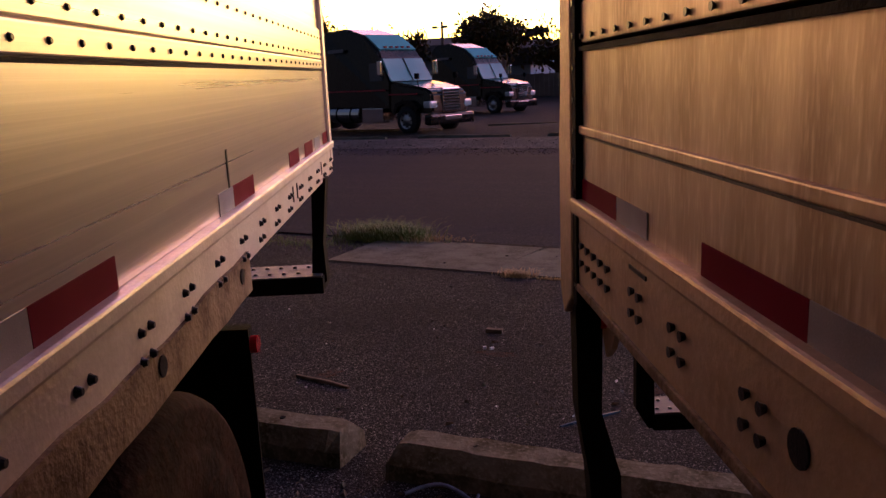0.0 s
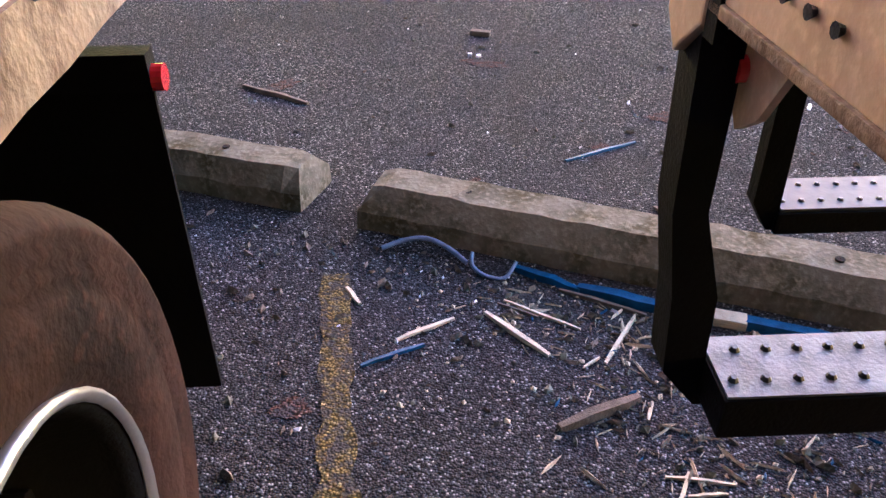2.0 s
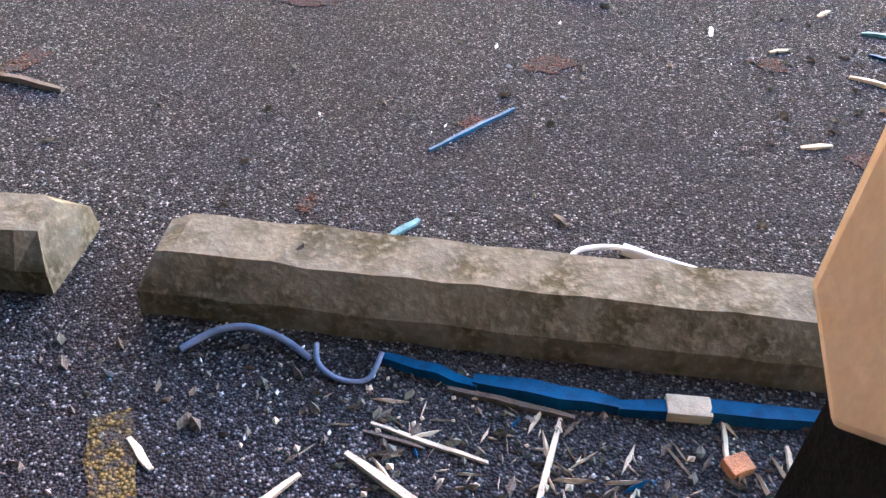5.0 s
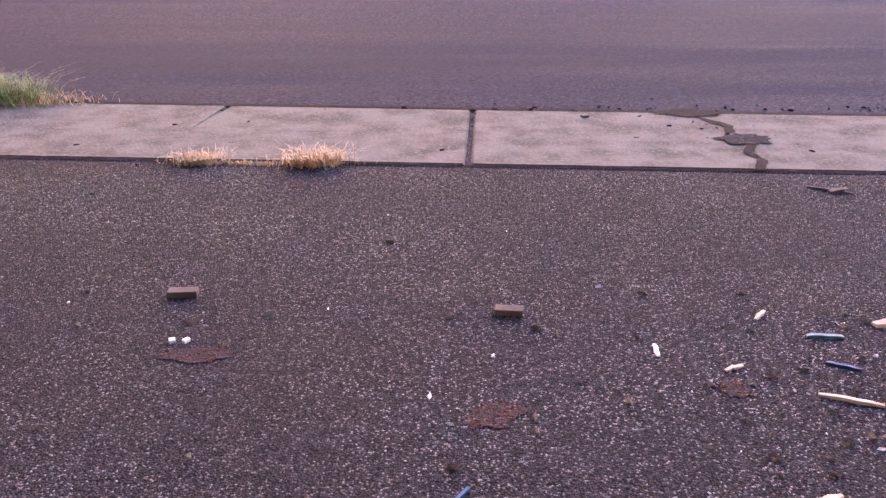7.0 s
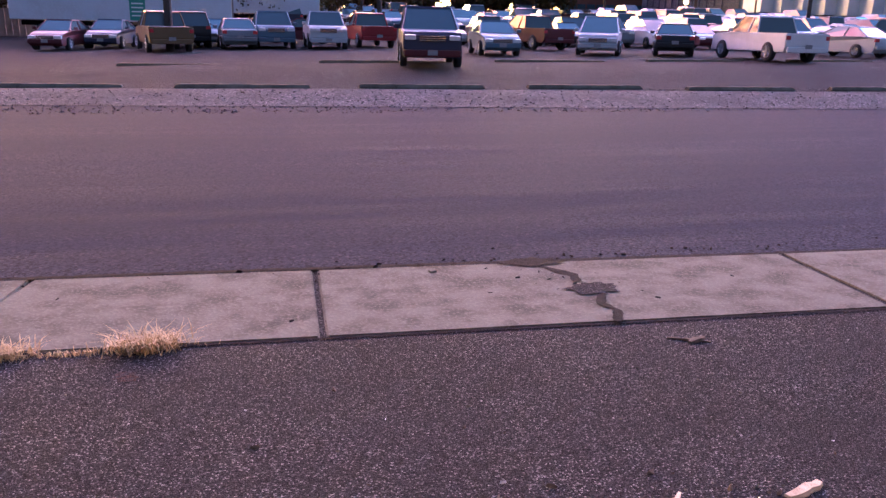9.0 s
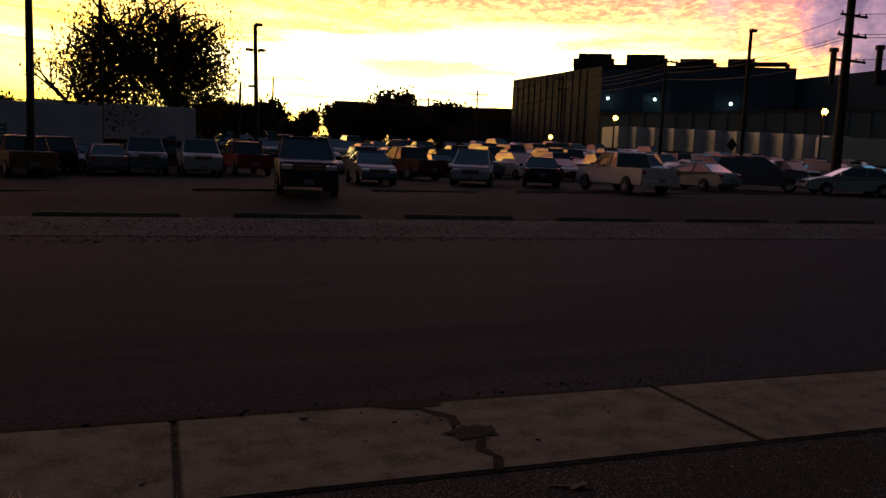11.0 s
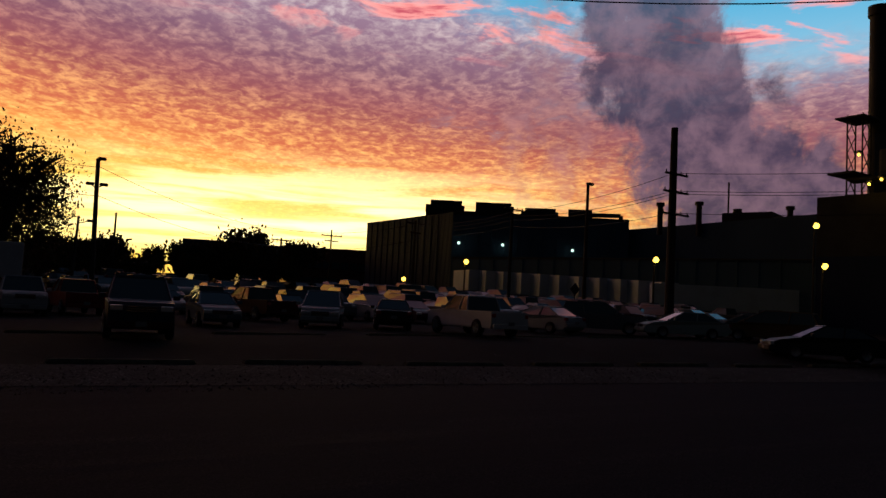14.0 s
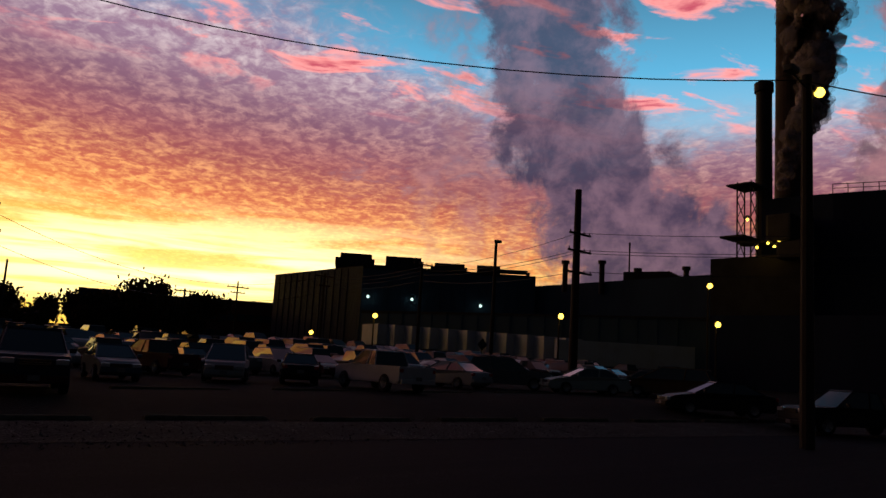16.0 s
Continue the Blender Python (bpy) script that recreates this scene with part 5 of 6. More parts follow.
part("platform", B(((base.x - 1.2, base.y, 18.6), (5.4, 3.0, 0.25))), STACK, lt)

brick = thing("brick_building", Matrix(), "long low red brick building in the distance", "building")
G0, G1 = bearing(15.4, 152), bearing(28.4, 156)
part("wall", block(quad_foot(G0, G1, 30), -1, [10.6, 11.2, 11.2, 10.6]), BRICKRED, brick)
part("corner_block", block(quad_foot(bearing(15.3, 150), bearing(17.9, 150), 8), -1, [10.9] * 4), CLAD_SHADED, brick)
for fl in range(2):
    for i in range(12):
        p = Vector(G0).lerp(Vector(G1), 0.40 + i * 0.05)
        part("window", B(((p.x, p.y - 0.2, 4.6 + fl * 3.2), (1.5, 0.3, 1.3))), SKYTONE_GLASS, brick)


# ---------- box trailers at the docks and by the lot ----------
def dock_trailer(m, length, label, height=4.0):
    t = thing("dock_trailer", m, label, "trailer", "white box trailers")
    part("box", B(((0, 0, height / 2 + 0.6), (length, 2.5, height - 1.2)), bevel=0.04), TRAILERWHITE, t)
    part("underframe", B(((0, 0, 1.0), (length - 1, 1.0, 0.3))), BLACK, t)
    part("rear_frame", B(((length / 2 + 0.02, 0, height / 2 + 0.6), (0.06, 2.4, height - 1.3))), RAIL, t)
    for x in (-length * 0.36, -length * 0.27, length * 0.3):
        for y in (-1.0, 1.0):
            w = part("wheel", R(((x, y - 0.13, 0.5), (x, y + 0.13, 0.5), 0.5), n=16), RUBBER_CAR, t)
    return t


for i in range(17):
    f = i / 16
    p = Vector(bearing(35.6, 111)).lerp(Vector(bearing(58.0, 93)), f)
    h = ground_z(p.x, p.y)
    if i < 11:
        dock_trailer(pose(p.x, p.y, h, 0, 0, 76 + (i * 37 % 9)), 6.0, "white box trailer backed to the loading dock", 4.0)
    elif i == 13:
        dock_trailer(pose(p.x, p.y, h, 0, 0, -38), 16.0, "long pale box trailer standing along the dock", 4.0)
for az, d, ln, hd in ((-6.9, 56, 13.0, 3), (0.6, 68, 12.0, 4)):
    p = bearing(az, d)
    dock_trailer(pose(*p, 0, 0, hd), ln, "white box trailer parked behind the lot", 3.9)
sign = thing("yard_sign", Matrix.Translation(bearing(-6.2, 49)), "green rectangular sign on a post", "sign")
part("post", R(((0, 0.03, 0), (0, 0.03, 2.6), 0.04), n=6), STEELPOLE, sign)
part("panel", B(((0, 0, 1.95), (0.85, 0.04, 1.15)), bevel=0.01), GREENSIGN, sign)
for i in range(4):
    part("text_bar", B(((0, -0.024, 2.3 - i * 0.22), (0.62, 0.006, 0.07))), SIGNWHITE, sign)
warn = thing("warning_sign", Matrix.Translation(bearing(43.2, 70)), "diamond shaped road sign seen from behind", "sign")
part("post", R(((0, 0.03, 0), (0, 0.03, 3.3), 0.05), n=6), STEELPOLE, warn)
bm = bmesh.new()
box(bm, (0, 0, 0), (0.8, 0.04, 0.8), pose(0, 0, 2.9, 0, 45, 0))
part("panel", bm, STEELPOLE, warn)


# ---------- poles, lamps and wires ----------
def utility_pole(az, dist, top, arms=(), r=0.16, lean=0.0, lamps=(), label="dark wooden utility pole with cross arms"):
    p = bearing(az, dist)
    t = thing("utility_pole", pose(*p, 0, lean, radians(0)), label, "pole", "poles across the lot")
    h = top - p[2]
    part("shaft", R(((0, 0, -0.3), (0, 0, h), r * 1.15, r * 0.8), n=10), POLE, t)
    for z, wd in arms:
        a = part("cross_arm", B(((0, -r, z - p[2]), (wd, 0.12, 0.13))), POLE, t)
        for x in (-0.46, -0.2, 0.2, 0.46):
            part("insulator", R(((x * wd, -r, z - p[2] + 0.06), (x * wd, -r, z - p[2] + 0.24), 0.05, 0.03), n=6), STEELPOLE, a)
    for dx, z, lit in lamps:
        arm = part("lamp_arm", R(((0, 0, z - p[2] - 0.3), (dx, 0, z - p[2]), 0.04), n=6), STEELPOLE, t)
        part("lamp_head", B(((dx, -0.05, z - p[2]), (0.55, 0.32, 0.22)), bevel=0.08), STEELPOLE, arm)
        if lit:
            bm = bmesh.new()
            bmesh.ops.create_icosphere(bm, subdivisions=2, radius=lit, matrix=Matrix.Translation((dx, -0.22, z - p[2] - 0.1)))
            part("lamp_glass", bm, AMBER, arm, "glowing yellow lamp")
    return t


utility_pole(49.7, 55, 14.0, ((10.8, 2.2), (9.6, 2.4), (8.1, 2.6)), 0.28)
utility_pole(43.85, 60, 11.0, (), 0.14, lamps=((0.15, 10.9, 0),), label="steel lamp pole with one lamp head")
utility_pole(38.5, 78, 11.3, ((11.0, 2.4),), 0.17)
utility_pole(31.5, 100, 11.8, ((11.4, 2.8), (10.2, 1.6)), 0.17)
utility_pole(25.5, 105, 10.4, ((9.6, 3.0), (8.9, 2.0)), 0.12)
utility_pole(22.0, 95, 8.2, ((7.9, 2.6),), 0.13)
utility_pole(18.0, 92, 7.3, (), 0.13)
utility_pole(9.95, 60, 10.2, (), 0.17, -1.5, lamps=((-0.45, 8.4, 0), (0.45, 8.4, 0), (0.25, 10.2, 0)), label="leaning lamp pole with twin lamp heads")
utility_pole(8.65, 70, 6.9, (), 0.12, 1.5, lamps=((0.9, 6.6, 0),), label="thin lamp pole with an arm")
utility_pole(-4.4, 39, 11.0, (), 0.17, label="dark wooden pole at the front of the lot")
utility_pole(-0.2, 55, 10.0, (), 0.16, label="dark wooden pole between parked trailers")
utility_pole(11.0, 88, 9.0, (), 0.12, label="thin wooden pole in the lot")
big = utility_pole(65.0, 27, 11.3, (), 0.20, 0.9, lamps=((-1.15, 11.15, 0), (0.42, 10.9, 0.17)), label="tall dark wooden lamp pole with a lit yellow lamp")
for az, d, z in ((35.25, 95, 6.7), (48.6, 82, 7.0), (58.75, 88, 11.3), (30.8, 110, 4.7), (59.3, 86, 7.1)):
    utility_pole(az, d, z + 0.3, (), 0.10, lamps=((0.0, z, 0.30),), label="yard lamp pole with a glowing yellow lamp")
cable("power_line", [bearing(5, 31, 14.2), bearing(64.9, 27, 11.1)], 0.022, WIRE, "black overhead cable hung between poles", "cable", 1.3)
cable("power_line", [bearing(64.9, 27, 11.1), bearing(85, 26, 8.4)], 0.022, WIRE, "black overhead cable running on past the lamp pole", "cable", 0.4)
for z0, z1 in ((10.9, 8.4), (9.7, 8.0), (9.5, 7.6), (8.2, 7.0)):
    cable("power_line", [bearing(49.7, 55, z0), bearing(38.5, 78, z1 + 2.4), bearing(31.5, 100, z1 + 3.0)], 0.018, WIRE, "thin overhead power line", "cable", 0.5)
    cable("power_line", [bearing(49.7, 55, z0), bearing(75, 60, z0 + 1.0)], 0.018, WIRE, "thin overhead power line", "cable", 0.4)
for z in (9.6, 7.6):
    cable("power_line", [bearing(-20, 62, z + 2.0), bearing(9.9, 60, z), bearing(22, 95, z - 0.4), bearing(31.5, 100, z + 1.8)], 0.02, WIRE, "thin overhead power line", "cable", 0.8)
p0 = spot0(-23.8, 62, 0).translation
lamp0 = thing("lamp_pole", Matrix.Translation(p0), "thin lamp pole with two lamp heads", "pole", "poles across the lot")
part("shaft", R(((0, 0, 0), (0, 0, 6.3), 0.13, 0.1), n=8), POLE, lamp0)
part("lamp_head", B(((-0.6, 0, 5.9), (0.4, 0.25, 0.2)), ((0.25, 0, 5.9), (0.4, 0.25, 0.2)), ((-0.2, 0, 5.85), (1.0, 0.06, 0.06)), bevel=0.02), STEELPOLE, lamp0)


# ---------- trees ----------
def tree(name, at, height, spread, leaves, size, label, seed, bare=0.0, trunk=0.045, stem=0.17, droop=0.0):
    rnd = random.Random(seed)
    t = thing(name, Matrix.Translation(at), label, "tree", "trees round the lot")
    bm = bmesh.new()
    tips = []

    def grow(a, d, length, r, depth):
        b = a + d * length
        rod(bm, a, b, r, r * 0.68, 7 if depth < 2 else 4)
        if depth >= 2:
            tips.append((b, length))
            tips.append((a.lerp(b, 0.5), length))
        if depth == 5 or r < 0.012:
            return
        for _ in range(4 if depth == 0 else 3 if depth in (1, 3) else 2):
            side = Vector((rnd.uniform(-1, 1), rnd.uniform(-1, 1), rnd.uniform(-0.55, 0.5)))
            nd = (d * 0.75 + side * (0.75 if depth else 0.62) + Vector((0, 0, 0.12))).normalized()
            grow(b, nd, length * rnd.uniform(0.62, 0.86), r * 0.62, depth + 1)

    grow(Vector((0, 0, -0.2)), Vector((0.03, 0, 1)).normalized(), height * stem, height * trunk, 0)
    top = max(p.z for p, _ in tips)
    wide = max(1e-3, max(abs(p.x) for p, _ in tips))
    sx, sz = spread / wide, height / (top * 1.03)
    for v in bm.verts:
        k = min(1.0, max(0.0, v.co.z / (height * stem)))
        v.co = (v.co.x * (1 + (sx - 1) * k), v.co.y * (1 + (sx - 1) * k), v.co.z * sz)
    part("trunk", bm, BARK, t)
    verts, faces = [], []
    for i in range(leaves):
        p, ln = rnd.choice(tips)
        if rnd.random() < bare:
            continue
        c = Vector((p.x * sx, p.y * sx, p.z * sz)) + Vector((rnd.gauss(0, 1) * spread * 0.12, rnd.gauss(0, 1) * spread * 0.12, rnd.gauss(-0.9, 1.3) * height * 0.06))
        c.z = max(0.25, c.z - droop * height * rnd.random() ** 1.6)
        e = Euler((rnd.uniform(0, 6.3), rnd.uniform(0, 6.3), rnd.uniform(0, 6.3))).to_matrix()
        s = size * rnd.uniform(0.6, 1.4)
        n = len(verts)
        for q in ((-s, 0, 0), (0, -s * 0.55, 0.1 * s), (s, 0, 0), (0, s * 0.55, 0.1 * s)):
            verts.append(c + e @ Vector(q))
        faces.append((n, n + 1, n + 2, n + 3))
    me = bpy.data.meshes.new("crown")
    me.from_pydata(verts, [], faces)
    me.materials.append(LEAF)
    ob = new("crown", me)
    ob.parent = t
    return t


tree("tree", bearing(4.3, 72), 13.8, 8.2, 34000, 0.135, "big spreading tree with thinning autumn leaves", 31, trunk=0.024, stem=0.12, droop=0.5)
tree("tree", bearing(-1.5, 66), 8.4, 3.8, 500, 0.14, "nearly bare young tree with thin twigs", 32, 0.5, 0.025)
tree("tree", bearing(18.2, 96), 7.3, 5.0, 3200, 0.26, "rounded tree before the brick building", 33, stem=0.08)
tree("tree", bearing(22.9, 100), 6.2, 4.0, 2200, 0.26, "rounded tree before the brick building", 34, stem=0.08)
tree("tree", bearing(13.6, 105), 4.6, 2.2, 1200, 0.22, "small dark conifer shaped tree", 35)
for i, az in enumerate((-17, -14.2, -11.6, -9.2, -6.6, -4.2, 6.6, 8.2, 9.8, 11.2, 12.4, 15.6, 16.9, 19.8, 21.4)):
    tree("tree", bearing(az, 88 + (i * 7) % 10), 4.2 + (i * 13 % 5) * 0.3, 3.4, 2200, 0.24, "dark leafy tree in a belt behind the lot", 40 + i, stem=0.06)
tree("tree", spot0(-20.3, 74, 0).translation, 7.2, 4.4, 4200, 0.22, "rounded dense tree with autumn leaves", 61, stem=0.08)
tree("tree", spot0(-27.0, 80, 0).translation, 6.6, 2.6, 1500, 0.22, "autumn tree behind parked trucks", 62, stem=0.08)
tree("tree", spot0(-15.4, 70, 0).translation, 4.4, 3.4, 1800, 0.22, "dark tree beside a wooden fence", 63, stem=0.08)
tree("tree", spot0(-34.0, 60, 0).translation, 8.0, 3.2, 2000, 0.22, "tall leafy tree behind a trailer", 64, stem=0.08)


# ---------- houses and hills beyond the trucks ----------
def house(m, wd, dp, wall_h, roof_h, label):
    t = thing("house", m, label, "house")
    part("wall", B(((0, 0, wall_h / 2), (wd, dp, wall_h))), HOUSEWALL, t)
    o = wd / 2 + 0.3
    part("roof", PR([(-dp / 2 - 0.3, wall_h - 0.1), (-dp / 2 + 0.9, wall_h + roof_h * 0.62), (0, wall_h + roof_h), (dp / 2 - 0.9, wall_h + roof_h * 0.62), (dp / 2 + 0.3, wall_h - 0.1)], -o, o), ROOFING, t, "dark gambrel roof")
    part("gable", PR([(-dp / 2, wall_h - 0.1), (-dp / 2 + 1.1, wall_h + roof_h * 0.56), (0, wall_h + roof_h - 0.25), (dp / 2 - 1.1, wall_h + roof_h * 0.56), (dp / 2, wall_h - 0.1)], o, o + 0.04), HOUSEWALL, t)
    w = part("window", B(((o + 0.05, 0, wall_h + roof_h * 0.35), (0.05, 0.9, 0.9))), SKYTONE_GLASS, t)
    part("window_frame", B(((o + 0.04, 0, wall_h + roof_h * 0.35), (0.05, 1.1, 1.1))), SIGNWHITE, w)
    part("door", B(((1.5, -dp / 2 - 0.02, 1.0), (0.9, 0.06, 2.0))), SIGNWHITE, t)
    return t


hp = spot0(-19.2, 82, 0).translation
house(pose(hp.x, hp.y, hp.z, 0, 0, -12), 9.0, 7.0, 2.2, 2.4, "pale blue house with a dark gambrel roof")
hp = spot0(-25.0, 86, 0).translation
house(pose(hp.x, hp.y, hp.z, 0, 0, 8), 9.0, 7.0, 3.2, 2.2, "dark roofed house behind parked trucks")
fp = spot0(-16.4, 66, 0).translation
fence = thing("fence", pose(fp.x, fp.y, fp.z, 0, 0, -6), "weathered wooden board fence", "fence")
for i in range(26):
    part("board", B(((-4 + i * 0.42, 0, 0.9), (0.40, 0.04, 1.8 + 0.05 * (i % 3)))), FENCE, fence)
rnd = random.Random(77)
bm = bmesh.new()
prev = None
for i in range(60):
    az = -80 + i * 2.4
    x, y = 900 * math.sin(radians(az)), 900 * math.cos(radians(az))
    h = 14 + 9 * math.sin(i * 0.42) + 4 * math.sin(i * 1.3 + 1) + rnd.uniform(-1, 1)
    pair = [bm.verts.new((x, y, -3)), bm.verts.new((x * 1.01, y * 1.01, max(6, h))), bm.verts.new((x * 1.3, y * 1.3, -3))]
    if prev:
        bm.faces.new((prev[0], pair[0], pair[1], prev[1]))
        bm.faces.new((prev[1], pair[1], pair[2], prev[2]))
    prev = pair
tagged(link("hills", bm, HILL), "low wooded hills on the horizon", "hills", kind="structure")
for i in range(12):
    w = ROAD_TURN @ Vector((-16 + i * 4.4, 15.9 + 0.1 * (i % 3), 0))
    wheel_stop(pose(w.x, w.y, ground_z(w.x, w.y) - 0.05, 0, 0, -3.6 + (i % 2)), 3.2, "long low concrete wheel stop along the gravel strip", 100 + i, CONCRETE)
for i in range(9):
    w = ROAD_TURN @ Vector((-18 + i * 6.3, 23.0 + 0.13 * (-18 + i * 6.3) + 0.2 * (i % 3), 0))
    wheel_stop(pose(w.x, w.y, ground_z(w.x, w.y) - 0.06, 0, 0, 3.6 - (i % 2)), 4.4, "long dark timber edged wheel stop at the lot's front row", 130 + i)


# ---------- steam ----------
def steam(name, label, puffs, seed, dist):
    """Steam as heaps of torn billows, a dense heart and thinner rags round it."""
    rnd = random.Random(seed)
    t = thing(name, Matrix.Translation(bearing(*puffs[0][:1], dist, 0)), label, "steam")
    org = Vector(t.matrix_basis.translation)
    layers = {"heart": bmesh.new(), "billow": bmesh.new(), "rag": bmesh.new()}
    for az, el, r in puffs:
        c = Vector(bearing(az, dist, 1.3 + dist * math.tan(radians(el)))) - org
        R0 = dist * math.tan(radians(r))
        for key, count, f, s in (("heart", 4, 0.45, 0.62), ("billow", 9, 0.72, 0.46), ("rag", 12, 0.98, 0.36)):
            for _ in range(count):
                o = Vector((rnd.gauss(0, 1), rnd.gauss(0, 1), rnd.gauss(0, 1))).normalized() * R0 * f * rnd.uniform(0.5, 1.1)
                rad = R0 * s * rnd.uniform(0.6, 1.2)
                b = bmesh.new()
                bmesh.ops.create_icosphere(b, subdivisions=3, radius=1.0)
                off = Vector((rnd.uniform(0, 90), rnd.uniform(0, 90), rnd.uniform(0, 90)))
                for v in b.verts:
                    d = 1 + 0.55 * noise.fractal(v.co * 1.3 + off, 0.9, 2.1, 4)
                    v.co = c + o + v.co * rad * d
                for fc in b.faces:
                    fc.smooth = True
                join(layers[key], b)
    for key, op in (("heart", 0.9), ("billow", 0.5), ("rag", 0.26)):
        part(key, layers[key], steam_mat("steam_" + name + "_" + key, op), t)
    tagged(t, kind="stuff")


steam("steam_plume", "dense dark steam pouring past the brick stack", [(63.5, 13.4, 0.45), (63.7, 14.3, 0.6), (64.0, 15.2, 0.8), (64.4, 16.2, 1.0), (64.9, 17.2, 1.2), (65.3, 18.4, 1.4), (65.7, 19.6, 1.5), (65.8, 21.0, 1.7), (65.4, 22.4, 1.8), (65.9, 23.8, 1.8), (65.0, 25.2, 1.8), (64.6, 26.8, 1.9)], 6, 108)


# ---------- loose things on the asphalt ----------
def sliver(name, a, b, w, h, material, label, category, seed=1, tip=0.35):
    """A split stick or strip from a to b on the ground, tapered and a little bent."""
    rnd = random.Random(seed)
    a, b = Vector(a), Vector(b)
    d = b - a
    ln = d.length
    bm = bmesh.new()
    rings = []
    n = 5
    for i in range(n + 1):
        f = i / n
        k = tip + (1 - tip) * math.sin(math.pi * (0.15 + 0.7 * f))
        o = rnd.uniform(-0.12, 0.12) * w
        rings.append([bm.verts.new((ln * f, o + sy * w * k / 2, z * h * k)) for sy, z in ((-1, 0), (-0.8, 1), (0.7, 0.9), (1, 0))])
    for p, q in zip(rings, rings[1:]):
        for j in range(4):
            bm.faces.new((p[j], p[(j + 1) % 4], q[(j + 1) % 4], q[j]))
    bm.faces.new(rings[0])
    bm.faces.new(rings[-1][::-1])
    bmesh.ops.recalc_face_normals(bm, faces=bm.faces[:])
    ob = link(name, bm, material)
    za, zb = ground_z(a.x, a.y), ground_z(b.x, b.y)
    ob.matrix_basis = pose(a.x, a.y, za + 0.001, 0, -math.degrees(math.atan2(zb - za, ln)), math.degrees(math.atan2(d.y, d.x)))
    return tagged(ob, label, category, "litter on the asphalt")


def chunk(name, at, size, turn, material, label, category):
    b = B(((0, 0, size[2] / 2), size), bevel=min(size) * 0.15)
    ob = link(name, b, material)
    ob.matrix_basis = pose(at[0], at[1], ground_z(*at), 0, 0, turn)
    return tagged(ob, label, category, "litter on the asphalt")


